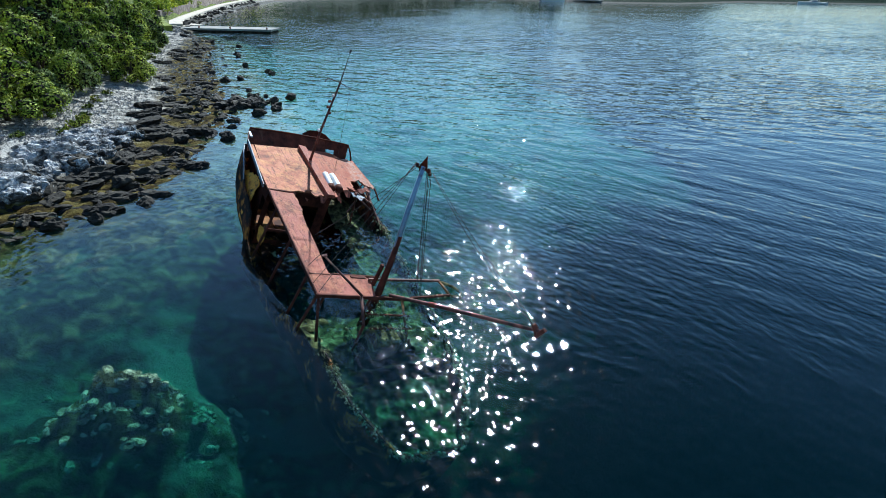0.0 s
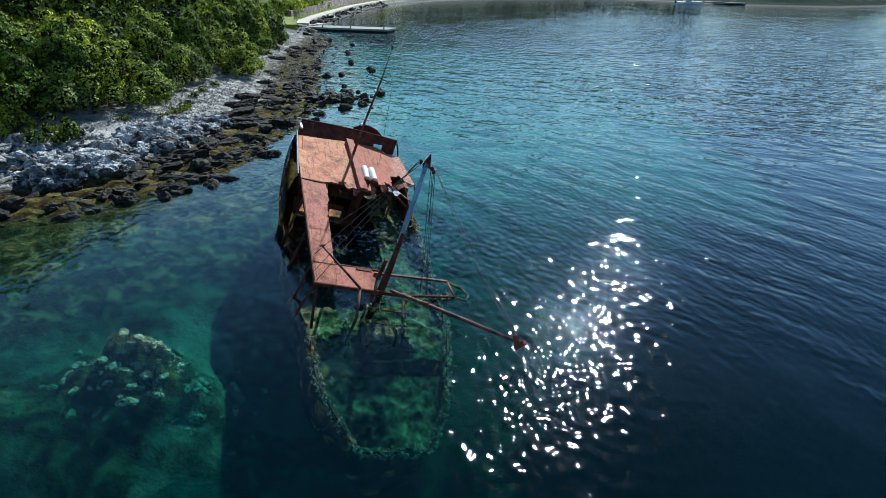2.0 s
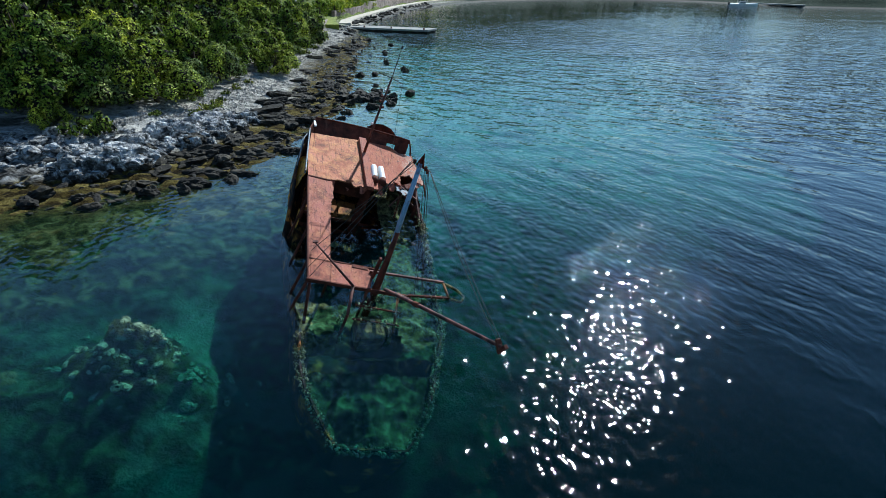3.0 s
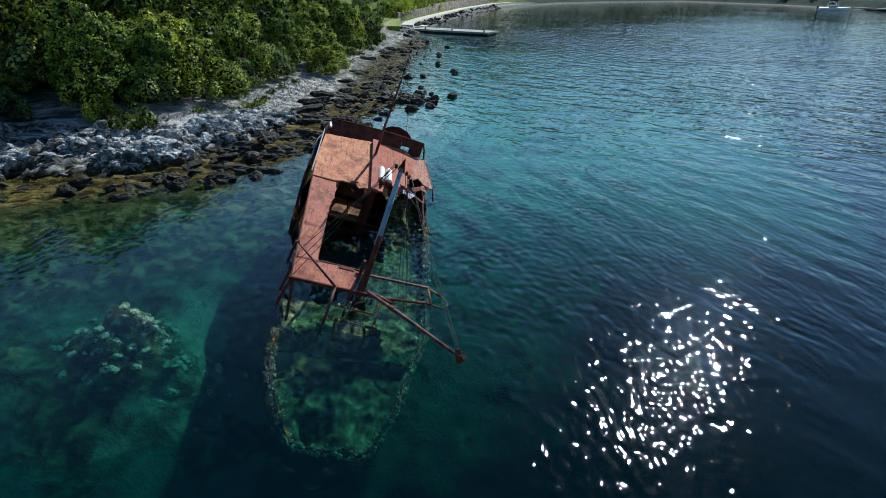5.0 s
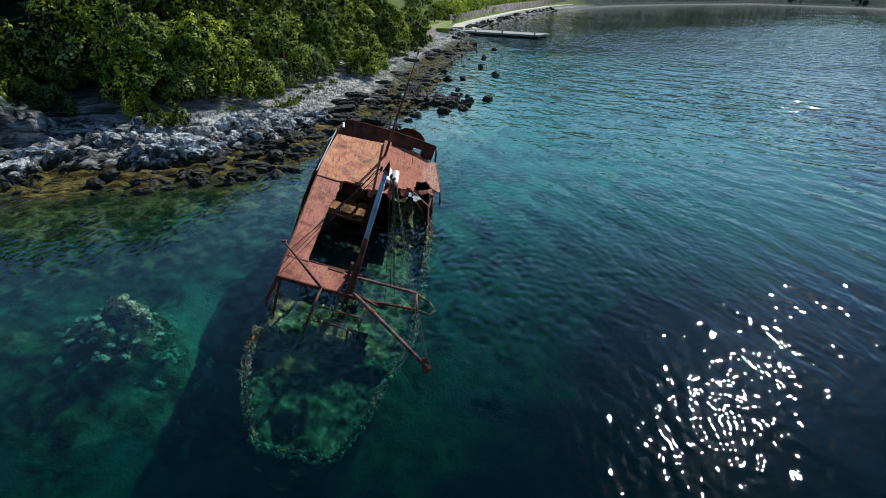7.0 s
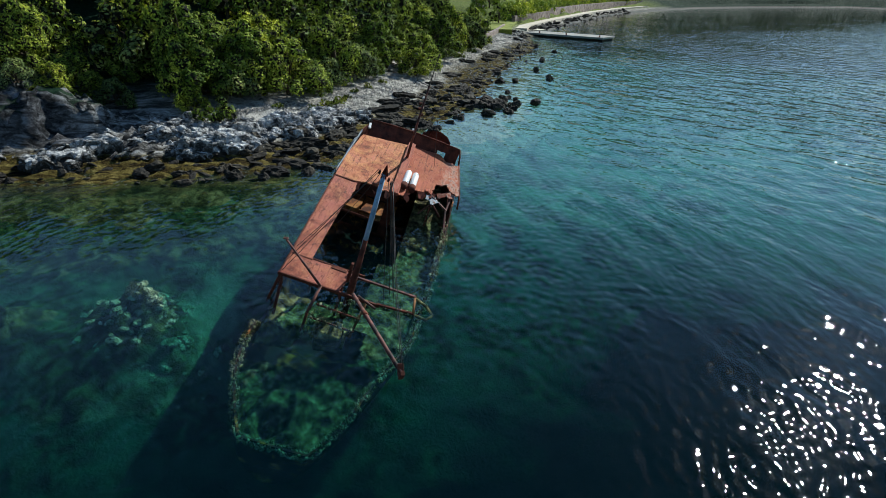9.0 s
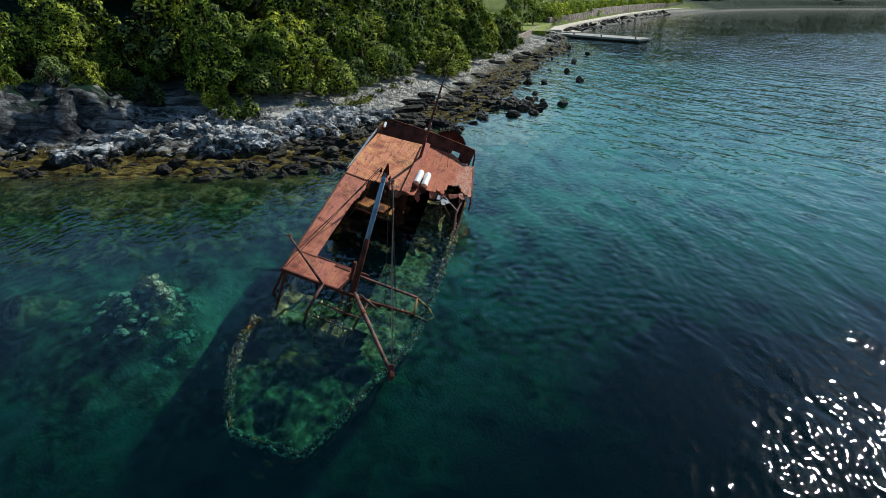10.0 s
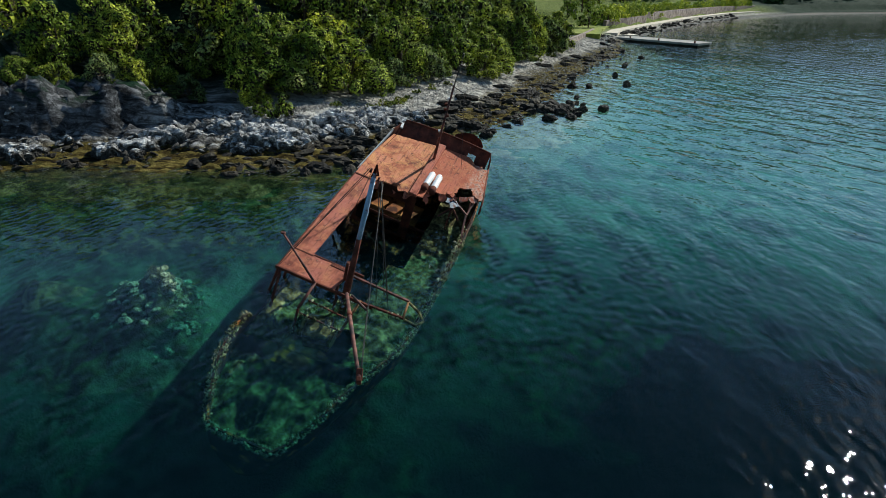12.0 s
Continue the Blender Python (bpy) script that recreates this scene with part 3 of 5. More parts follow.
# ---------------------------------------------------------------- water: the rippled surface and thin murky layers below it
def water_materials():
    m, n, l, b = nodes_of("water_surface")
    nt = m.node_tree
    n.remove(b)
    pos = n.new("ShaderNodeNewGeometry").outputs["Position"]

    def stretched(rz, sx, sy):
        mp = n.new("ShaderNodeMapping")
        mp.vector_type = "TEXTURE"
        mp.inputs["Rotation"].default_value = (0, 0, radians(rz))
        mp.inputs["Scale"].default_value = (sx, sy, 1)
        l.new(pos, mp.inputs["Vector"])
        return mp.outputs[0]

    swell = noise_node(nt, 1.0, 1, 0.4, stretched(-42, 4.0, 1.1), 0.3)
    chop = noise_node(nt, 1.0, 0, 0.45, stretched(-60, 0.4, 0.27), 0.15)
    fine = noise_node(nt, 1.0, 0, 0.5, stretched(-25, 0.2, 0.14))
    calm = ramp(nt, noise_node(nt, 0.045, 3, 0.5, pos), [(0.38, (0.6,) * 3), (0.6, (1.0,) * 3)])
    sx = n.new("ShaderNodeSeparateXYZ")
    l.new(pos, sx.inputs[0])
    gust = ramp(nt, calc(nt, "ADD", calc(nt, "MULTIPLY", sx.outputs["X"], 0.05), calc(nt, "MULTIPLY", sx.outputs["Y"], -0.01)), [(0.05, (1, 1, 1)), (0.2, (0.74,) * 3), (0.36, (0.6,) * 3)])
    beyond = ramp(nt, calc(nt, "MULTIPLY", sx.outputs["Y"], 0.02), [(0.38, (1, 1, 1)), (0.7, (0.5,) * 3)])
    near = ramp(nt, calc(nt, "MULTIPLY", sx.outputs["Y"], 0.02), [(0.22, (0.4,) * 3), (0.6, (1, 1, 1))])
    h = calc(nt, "ADD", calc(nt, "MULTIPLY", near, calc(nt, "MULTIPLY", swell, 0.14)), calc(nt, "ADD", calc(nt, "MULTIPLY", calc(nt, "MULTIPLY", gust, beyond), calc(nt, "MULTIPLY", chop, 0.068)), calc(nt, "MULTIPLY", fine, 0.002)))
    sep = n.new("ShaderNodeSeparateXYZ")
    l.new(pos, sep.inputs[0])
    lee = ramp(nt, calc(nt, "MULTIPLY", sep.outputs["Y"], 0.0025), [(0.25, (1, 1, 1)), (0.55, (0.3,) * 3)])
    inshore = ramp(nt, calc(nt, "ADD", calc(nt, "MULTIPLY", sep.outputs["X"], 0.05), 1.0), [(0.5, (0.32,) * 3), (0.95, (1, 1, 1))])
    inshore = calc(nt, "MAXIMUM", inshore, ramp(nt, calc(nt, "MULTIPLY", sep.outputs["Y"], 0.02), [(0.36, (0, 0, 0)), (0.6, (1, 1, 1))]))
    cross = noise_node(nt, 1.0, 2, 0.5, stretched(-6, 3.2, 1.4), 0.4)
    open_ = ramp(nt, calc(nt, "MULTIPLY", sep.outputs["Y"], 0.01), [(0.28, (0, 0, 0)), (0.5, (1, 1, 1))])
    offing = ramp(nt, calc(nt, "ADD", calc(nt, "MULTIPLY", sep.outputs["X"], 0.02), 0.5), [(0.1, (0.45,) * 3), (0.75, (1, 1, 1))])
    h = calc(nt, "ADD", h, calc(nt, "MULTIPLY", calc(nt, "MULTIPLY", cross, calc(nt, "MULTIPLY", offing, 0.32)), open_))
    h = calc(nt, "MULTIPLY", calc(nt, "MULTIPLY", h, calm), calc(nt, "MULTIPLY", lee, inshore))
    bp = n.new("ShaderNodeBump")
    bp.inputs["Strength"].default_value, bp.inputs["Distance"].default_value = 1.0, 1.0
    l.new(h, bp.inputs["Height"])
    fr = n.new("ShaderNodeLayerWeight")
    fr.inputs["Blend"].default_value = 0.5
    l.new(bp.outputs[0], fr.inputs["Normal"])
    gloss = calc(nt, "MINIMUM", 1.0, calc(nt, "ADD", calc(nt, "MULTIPLY", calc(nt, "POWER", fr.outputs["Facing"], 5.0), 1.38), 0.014))
    gl = n.new("ShaderNodeBsdfGlossy")
    gl.distribution = "BECKMANN"
    gl.inputs["Roughness"].default_value = 0.06
    gl.inputs["Color"].default_value = (0.9, 0.9, 0.9, 1)
    l.new(bp.outputs[0], gl.inputs["Normal"])
    gb = n.new("ShaderNodeBsdfGlossy")                  # the ripples too small to tell apart
    gb.distribution = "BECKMANN"
    gb.inputs["Roughness"].default_value = 0.22
    l.new(bp.outputs[0], gb.inputs["Normal"])
    gm = n.new("ShaderNodeMixShader")
    gm.inputs[0].default_value = 0.004
    l.new(gl.outputs[0], gm.inputs[1])
    l.new(gb.outputs[0], gm.inputs[2])
    tr = n.new("ShaderNodeBsdfTransparent")
    tr.inputs["Color"].default_value = (0.86, 0.985, 0.96, 1)
    df = n.new("ShaderNodeBsdfDiffuse")
    df.inputs["Color"].default_value = (0.0006, 0.02, 0.028, 1)
    m1 = n.new("ShaderNodeMixShader")
    m1.inputs[0].default_value = 0.05
    l.new(tr.outputs[0], m1.inputs[1])
    l.new(df.outputs[0], m1.inputs[2])
    m2 = n.new("ShaderNodeMixShader")
    l.new(gloss, m2.inputs[0])
    l.new(m1.outputs[0], m2.inputs[1])
    l.new(gm.outputs[0], m2.inputs[2])
    l.new(m2.outputs[0], n["Material Output"].inputs["Surface"])

    k, n, l, b = nodes_of("murky_water")
    n.remove(b)
    tr = n.new("ShaderNodeBsdfTransparent")
    tr.inputs["Color"].default_value = (0.64, 0.905, 0.89, 1)
    df = n.new("ShaderNodeBsdfDiffuse")
    df.inputs["Color"].default_value = (0.0005, 0.0095, 0.0135, 1)
    mx = n.new("ShaderNodeMixShader")
    mx.inputs[0].default_value = 0.11
    l.new(tr.outputs[0], mx.inputs[1])
    l.new(df.outputs[0], mx.inputs[2])
    l.new(mx.outputs[0], n["Material Output"].inputs["Surface"])
    return m, k


wsurf, wmurk = water_materials()
wv, wf, wm = [], [], []
for li, depth in enumerate((0.0, 0.5, 1.3, 2.6, 4.0)):
    ax = spaced(-2500, 2500, -40, 30, 70 if li == 0 else 1.0, 1.4)
    ay = spaced(-2500, 2500, -10, 70, 80 if li == 0 else 1.0, 1.4)
    base = len(wv)
    for yv in ay:
        for xv in ax:
            dz = 0 if li == 0 else 0.28 * noise.noise((xv * 0.5, yv * 0.5, li * 9.0)) + 0.15 * noise.noise((xv * 1.3, yv * 1.3, li * 5.0))
            wv.append((float(xv), float(yv), -depth + dz))
    for j in range(len(ay) - 1):
        for i in range(len(ax) - 1):
            a = base + j * len(ax) + i
            wf.append((a, a + 1, a + 1 + len(ax), a + len(ax)))
            wm.append(0 if li == 0 else 1)
wme = bpy.data.meshes.new("water")
wme.from_pydata(wv, [], wf)
wme.materials.append(wsurf)
wme.materials.append(wmurk)
wme.polygons.foreach_set("material_index", wm)
wme.shade_smooth()
tagged(new("water", wme), "clear teal sea with small ripples and sun glitter", "sea", kind="structure")


# ---------------------------------------------------------------- the wreck
SHIP = Matrix(((0.45284, 0.80087, 0.39184, -4.828), (-0.86170, 0.50597, -0.03828, 22.345), (-0.22892, -0.32031, 0.91924, 1.809), (0, 0, 0, 1)))
wreck = thing("shipwreck", "half-sunken rusty fishing boat wreck listing in shallow water", "shipwreck", SHIP)
rng = random.Random(5)

HALF = [(-4.9, 1.7), (-4.4, 2.25), (-3.4, 2.55), (-1.5, 2.75), (1.0, 2.78), (4.0, 2.7), (7.0, 2.5), (9.0, 2.2), (10.2, 1.92), (11.0, 1.58), (11.5, 1.33), (11.85, 1.1), (12.0, 0.95)]


def centre(x):
    return -0.45 * smooth(6.5, 10, x) - 0.05


def rim_stbd(x):
    return table(x, [(-4.9, -0.7), (-4.2, -0.3), (-3.4, -0.28), (-2.8, -0.5), (-1.9, -0.88), (-0.4, -1.05), (0.25, -1.25), (0.6, -2.4), (0.9, -2.75), (3, -2.2), (6.4, -1.45), (7.9, -1.25), (8.3, -0.6), (10.5, -0.75), (12.1, -0.95)])


def rim_port(x):
    return table(x, [(-4.9, -0.65), (-3.8, -0.35), (-3, -0.3), (-1.3, -0.55), (2, -0.75), (6, -0.85), (8, -0.55), (10, -0.35), (11.3, -0.7), (12.1, -0.95)])


def hull_shell():
    bm = bmesh.new()
    xs = [-4.9, -4.65] + [-4.4 + 0.3 * i for i in range(50)] + [10.6, 10.9, 11.2, 11.45, 11.65, 11.8, 11.92, 12.0]
    rings = []
    for x in xs:
        b, c = table(x, HALF), centre(x)
        ring = []
        for side, rim in ((-1, rim_stbd), (1, rim_port)):
            top = rim(x) + 0.10 * noise.noise((x * 2.3, side * 9.0, 0)) + 0.06 * noise.noise((x * 7.0, side * 5.0, 2))
            keel = -4.0 + 0.9 * smooth(9, 12.1, x) + 0.6 * smooth(-3, -4.9, x)
            col = []
            for k in range(11):
                t = k / 10
                z = top + (keel - top) * t
                y = c + side * b * (1 - t ** 4.0) * (1 + 0.02 * math.sin(t * 6))
                col.append((x, y, z))
            ring.append(col)
        rings.append([bm.verts.new(p) for p in ring[0]] + [bm.verts.new(p) for p in ring[1][::-1][1:]])
    for i, (r0, r1) in enumerate(zip(rings, rings[1:])):
        for k in range(len(r0) - 1):
            bm.faces.new((r0[k], r0[k + 1], r1[k + 1], r1[k]))
    bm.faces.new(rings[0])
    bm.faces.new(rings[-1][::-1])
    bmesh.ops.recalc_face_normals(bm, faces=bm.faces[:])
    return bm


hull = part("hull", hull_shell(), HULL, wreck, "dark corroded steel hull plating")
sol = hull.modifiers.new("thickness", "SOLIDIFY")
sol.thickness, sol.offset = 0.07, -1

# crust of weed on the sunken rim
def rim_crust(side, x0, x1, seed):
    bm = bmesh.new()
    r = random.Random(seed)
    x = x0
    while x < x1:
        y = centre(x) + side * table(x, HALF) * 0.985
        z = (rim_stbd if side < 0 else rim_port)(x)
        s = (0.013 + 0.027 * r.random() ** 2) * (0.6 + 0.8 * max(0.0, 0.5 + noise.noise((x * 1.7, side * 3.0, 7.0))))
        m = pose(x + 0.05 * r.random(), y + 0.3 * (r.random() - 0.5), z - 0.16 + 0.2 * r.random(), 360 * r.random(), 360 * r.random(), 0) @ Matrix.Diagonal((s * 1.3, s, s * 0.9, 1))
        bmesh.ops.create_icosphere(bm, subdivisions=1, radius=1.0, matrix=m)
        x += 0.003 + 0.006 * r.random()
    for v in bm.verts:
        v.co += Vector((noise.noise(v.co * 9), noise.noise(v.co * 9 + Vector((7, 0, 0))), noise.noise(v.co * 9 + Vector((0, 7, 0))))) * 0.05
    for f in bm.faces:
        f.smooth = True
    return bm


RIM = surface("shell_crust", [(0.36, (0.04, 0.045, 0.018)), (0.48, (0.17, 0.17, 0.07)), (0.62, (0.48, 0.47, 0.28))], 4.0, 0.95, 0.0, 0.9, 0.03, 25)
def bow_crust(seed):
    bm = bmesh.new()
    r = random.Random(seed)
    for i in range(200):
        y = centre(12.0) + r.uniform(-1.0, 1.0)
        s = 0.018 + 0.045 * r.random() ** 2
        bmesh.ops.create_icosphere(bm, subdivisions=1, radius=1.0, matrix=pose(11.98 + 0.25 * (r.random() - 0.5), y, -1.1 + 0.2 * r.random(), 360 * r.random(), 0, 360 * r.random()) @ Matrix.Diagonal((s * 1.3, s, s, 1)))
    return bm


for crust in (rim_crust(-1, 8.2, 11.98, 3), rim_crust(1, 0.6, 11.98, 4), bow_crust(6)):
    tagged(part("rim_crust", crust, RIM, wreck, "pale shell and weed crust on the rim"), kind="stuff")


def deck_sheet(x0, x1, level, step=0.11, hatch=(), wide=0.97):
    """A weed-grown deck inside the hull, with hatch openings."""
    bm = bmesh.new()
    nxs = int((x1 - x0) / step)
    nys = 44
    rows = []
    for i in range(nxs + 1):
        x = x0 + (x1 - x0) * i / nxs
        b, c = table(x, HALF) * wide, centre(x)
        row = []
        for j in range(nys + 1):
            y = c + b * (2 * j / nys - 1)
            z = level(x, y) + 0.16 * noise.noise((x * 1.4, y * 1.4, 4)) + 0.13 * noise.noise((x * 3.6, y * 3.6, 8)) + 0.06 * noise.noise((x * 9, y * 9, 3))
            row.append(bm.verts.new((x, y, z)))
        rows.append(row)
    for r0, r1 in zip(rows, rows[1:]):
        for a, b_, c_, d_ in zip(r0, r1, r1[1:], r0[1:]):
            cx, cy = (a.co.x + c_.co.x) / 2, (a.co.y + c_.co.y) / 2
            if any(h[0] < cx < h[1] and h[2] < cy < h[3] for h in hatch):
                continue
            bm.faces.new((a, b_, c_, d_)).smooth = True
    return bm


part("main_deck", deck_sheet(-4.3, 8.5, lambda x, y: -1.55 + 0.06 * y + 0.27 * smooth(6.2, 7.2, x) + 0.25 * smooth(2.5, 4.0, x) * smooth(0.2, 1.2, y), hatch=((-5, 3.0, -4, 1.0), (3.0, 5.9, -4, 0.45), (6.95, 8.35, -1.25, 0.9))), ALGAE, wreck, "deck grown over with green weed")
part("fore_deck", deck_sheet(9.0, 11.95, lambda x, y: -1.35 + 0.15 * y - 0.8 * math.exp(-((x - 11.0) / 0.36) ** 2 - ((y + 0.95) / 0.36) ** 2)), ALGAE, wreck, "sunken fore deck grown over with green weed")
part("hold_floor", deck_sheet(-3.5, 8.6, lambda x, y: -3.0, wide=0.66), HULL, wreck)

# roof of the deckhouse, its beam, coaming and walls
roof = ragged_plate([(-3.7, -2.32, 0), (-3.95, -0.2, 0), (-3.95, 1.4, 1), (-3.55, 1.72, 1), (-3.45, 2.42, 0), (-1.3, 2.78, 0), (-1.15, 2.6, 1), (-1.75, 2.15, 1), (-1.6, 1.75, 1), (-0.85, 1.55, 1), (-0.55, 0.75, 1), (0.15, 0.3, 0), (0.2, -0.3, 1), (-0.02, -1.0, 1), (0.3, -1.7, 0), (0.3, -2.5, 0), (-1.5, -2.5, 0)], 0.09, 0.06, 0.24, 11, 0.03)
for v in roof.verts:
    aft = max(0.0, -v.co.x - 1.0) / 2.7
    v.co.z += aft * (0.03 + 0.06 * v.co.y)
bmesh.ops.translate(roof, verts=roof.verts[:], vec=(0, 0, 0.06))
deckhouse_roof = part("deckhouse_roof", roof, RUST_DECK, wreck, "orange-brown rusted steel roof plate with torn edge")
part("roof_beam", beam_between((-3.95, 0.03, 0.19), (0.3, 0.08, 0.14), 0.34, 0.16, 0.015), RUST_WALK, wreck, "flat rusted box beam lying along the roof")


def stern_edge(y):
    """Top and foot of the stern plate at a place across the ship."""
    t = (y + 2.15) / 4.4
    return Vector((-4.8 + 0.72 * t * t, y, 0.2 + 0.48 * t)), Vector((-3.84 + 0.05 * t, y, -0.42 + 0.3 * t))


def stern_coaming():
    """The dark plate round the aft end of the roof, leaning outward, torn open at the port corner."""
    bm = bmesh.new()
    up, lo = [bm.verts.new((-3.75, -2.42, 0.12))], [bm.verts.new((-3.5, -2.4, -0.3))]
    for k in range(23):
        hi_, lo_ = stern_edge(-2.15 + 0.2 * k)
        up.append(bm.verts.new(hi_))
        lo.append(bm.verts.new(lo_))
    for k in range(len(up) - 1):
        if k in (18, 19):
            mid_a, mid_b = up[k].co.lerp(lo[k].co, 0.42), up[k + 1].co.lerp(lo[k + 1].co, 0.42)
            bm.faces.new((bm.verts.new(mid_a), bm.verts.new(mid_b), up[k + 1], up[k]))
        else:
            bm.faces.new((lo[k], lo[k + 1], up[k + 1], up[k]))
    bmesh.ops.subdivide_edges(bm, edges=bm.edges[:], cuts=2, use_grid_fill=True)
    for v in bm.verts:
        v.co += Vector((0.03, 0.02, 0.04)) * noise.noise(v.co * 3)
    bmesh.ops.solidify(bm, geom=bm.faces[:], thickness=0.04)
    return bm


coaming = part("stern_coaming", stern_coaming(), RUST_DARK, wreck, "dark red rusted plate round the stern")
part("coaming_rail", tube([stern_edge(-2.15 + 0.44 * k)[0] + Vector((0, 0, 0.03)) for k in range(11)] + [(-3.85, 2.36, 0.45), (-3.6, 2.42, 0.16)], 0.04, 8), RUST_DARK, coaming)
part("white_cap", box(pose(-4.4, -2.19, 0.1, 0, 14, 10), 0.34, 0.12, 0.08, 0.02), WHITE, coaming, "white painted end cap")
part("edge_bar", tube([(-3.6, 2.44, 0.16), (-1.3, 2.82, 0.02), (-0.7, 2.88, -0.22)], 0.04, 8), RUST_DARK, deckhouse_roof, "thin dark bar along the roof edge")
# torn hump of plate behind the coaming
hump = bmesh.new()
hp = [(-5.0, 0.3), (-5.3, 0.7), (-5.35, 1.1), (-5.2, 1.5), (-4.9, 1.75)]
lo = [hump.verts.new((x * 0.97 + 0.05, y, 0.2)) for x, y in hp]
hi = [hump.verts.new((x, y, 0.42 + 0.16 * math.sin(i / 4 * math.pi))) for i, (x, y) in enumerate(hp)]
for i in range(4):
    hump.faces.new((lo[i], lo[i + 1], hi[i + 1], hi[i]))
hump.faces.new((lo[4], lo[3], lo[2], lo[1], lo[0]))
bmesh.ops.solidify(hump, geom=hump.faces[:], thickness=0.04)
part("torn_plate", hump, RUST_DARK, coaming)

# deckhouse walls under the roof
def wall_plate(a, b, z0, z1, thick, openings=(), tear=0.0, seed=1, step=0.2):
    """An upright plate from a to b (x, y) with openings (u0, u1, z0, z1) cut through it."""
    bm = bmesh.new()
    a, b = Vector(a), Vector(b)
    ln = (b - a).length
    nu, nv = max(2, int(ln / step)), max(2, int((z1 - z0) / step))
    r = random.Random(seed)
    grid = [[bm.verts.new((*a.lerp(b, i / nu), z0 + (z1 - z0) * j / nv + (tear * (r.random() - 0.5) if j == 0 else 0))) for j in range(nv + 1)] for i in range(nu + 1)]
    for i in range(nu):
        for j in range(nv):
            u, z = (i + 0.5) / nu * ln, z0 + (z1 - z0) * (j + 0.5) / nv
            if any(o[0] < u < o[1] and o[2] < z < o[3] for o in openings):
                continue
            bm.faces.new((grid[i][j], grid[i + 1][j], grid[i + 1][j + 1], grid[i][j + 1]))
    bmesh.ops.solidify(bm, geom=bm.faces[:], thickness=thick)
    return bm


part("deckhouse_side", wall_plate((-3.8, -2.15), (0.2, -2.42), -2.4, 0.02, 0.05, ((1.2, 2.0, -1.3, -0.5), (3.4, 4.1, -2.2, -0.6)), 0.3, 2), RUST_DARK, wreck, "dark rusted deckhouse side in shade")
part("eave_board", beam_between((-3.8, -2.42, 0.06), (-0.1, -2.58, -0.04), 0.05, 0.14, 0.012), GREY_PAINT, deckhouse_roof, "pale slate-grey board along the roof edge")
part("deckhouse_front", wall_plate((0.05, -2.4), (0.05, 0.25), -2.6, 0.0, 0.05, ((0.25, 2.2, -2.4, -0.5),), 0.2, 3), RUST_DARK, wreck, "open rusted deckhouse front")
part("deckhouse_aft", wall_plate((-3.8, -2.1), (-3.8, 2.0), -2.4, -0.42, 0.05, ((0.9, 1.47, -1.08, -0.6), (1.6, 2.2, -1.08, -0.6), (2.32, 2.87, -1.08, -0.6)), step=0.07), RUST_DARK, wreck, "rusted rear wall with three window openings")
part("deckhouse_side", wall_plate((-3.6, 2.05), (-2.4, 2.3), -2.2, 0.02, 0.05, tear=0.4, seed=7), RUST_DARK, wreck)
for y in (-1.2, -0.2, 0.8, 1.6):
    part("roof_rib", beam_between((-3.6, y, -0.06), (-0.5 if y > 0.5 else 0.0, y, -0.03), 0.06, 0.1, 0.008), RUST_DARK, deckhouse_roof)

# hull-side fragments of orange paint
def side_plate(name, outline, y, material, parent, label, seed, lean=0.0):
    """A ragged plate standing on the ship's side, its outline in x and z."""
    bm = ragged_plate([(x, z, 1) for x, z in outline], 0.07, 0.03, 0.09, seed, 0.03)
    bmesh.ops.rotate(bm, cent=(0, 0, 0), matrix=Matrix.Rotation(radians(90), 3, "X"), verts=bm.verts[:])
    for v in bm.verts:
        v.co.y += y + lean * (v.co.z + 1.6)
    return part(name, bm, material, parent, label)


side_plate("orange_plate", [(-2.95, -1.1), (-2.6, -0.75), (-1.5, -0.42), (-1.0, -0.5), (-0.7, -1.3), (-0.6, -1.75), (-0.85, -1.6), (-1.7, -1.3)], -2.86, ORANGE, wreck, "triangular orange painted plate beside the deckhouse", 8, 0.4)
side_plate("paint_patch", [(-1.6, -1.6), (-1.1, -1.35), (-0.4, -1.25), (0.1, -1.4), (0.25, -1.7), (-0.2, -2.1), (-0.9, -2.05)], -2.8, ORANGE, hull, "flaking orange paint on the hull side", 9, 0.05)
side_plate("paint_patch", [(0.6, -1.4), (1.05, -1.25), (1.4, -1.5), (1.2, -1.95), (0.7, -1.9)], -2.5, ORANGE, hull, "flaking orange paint on the hull side", 10)
part("rim_rail", tube([(x, centre(x) - table(x, HALF), rim_stbd(x) + 0.03) for x in (-4.85, -4.4, -3.9, -3.4, -2.8, -2.3, -1.9)], 0.032, 8), GREY_PAINT, hull, "pale painted rail along the hull rim")

# walkways
walk_side = ragged_plate([(0.34, -2.5, 0), (0.34, -1.5, 1), (1.5, -1.5, 1), (2.1, -1.62, 0), (5.45, -1.74, 0), (5.5, -0.5, 0), (5.7, -0.3, 1), (6.6, -0.45, 0), (6.62, -2.5, 0)], 0.1, 0.05, 0.13, 21, 0.025)
bmesh.ops.translate(walk_side, verts=walk_side.verts[:], vec=(0, 0, 0.06))
walkway = part("walkway", walk_side, RUST_WALK, wreck, "reddish rusted steel walkway along the side and across")
part("edge_angle", beam_between((0.34, -2.5, 0.02), (6.62, -2.5, 0.02), 0.05, 0.12, 0.01), RUST_DARK, walkway)
part("edge_angle", beam_between((6.62, -2.55, 0.02), (6.62, 1.0, 0.02), 0.06, 0.13, 0.01), RUST_DARK, walkway)
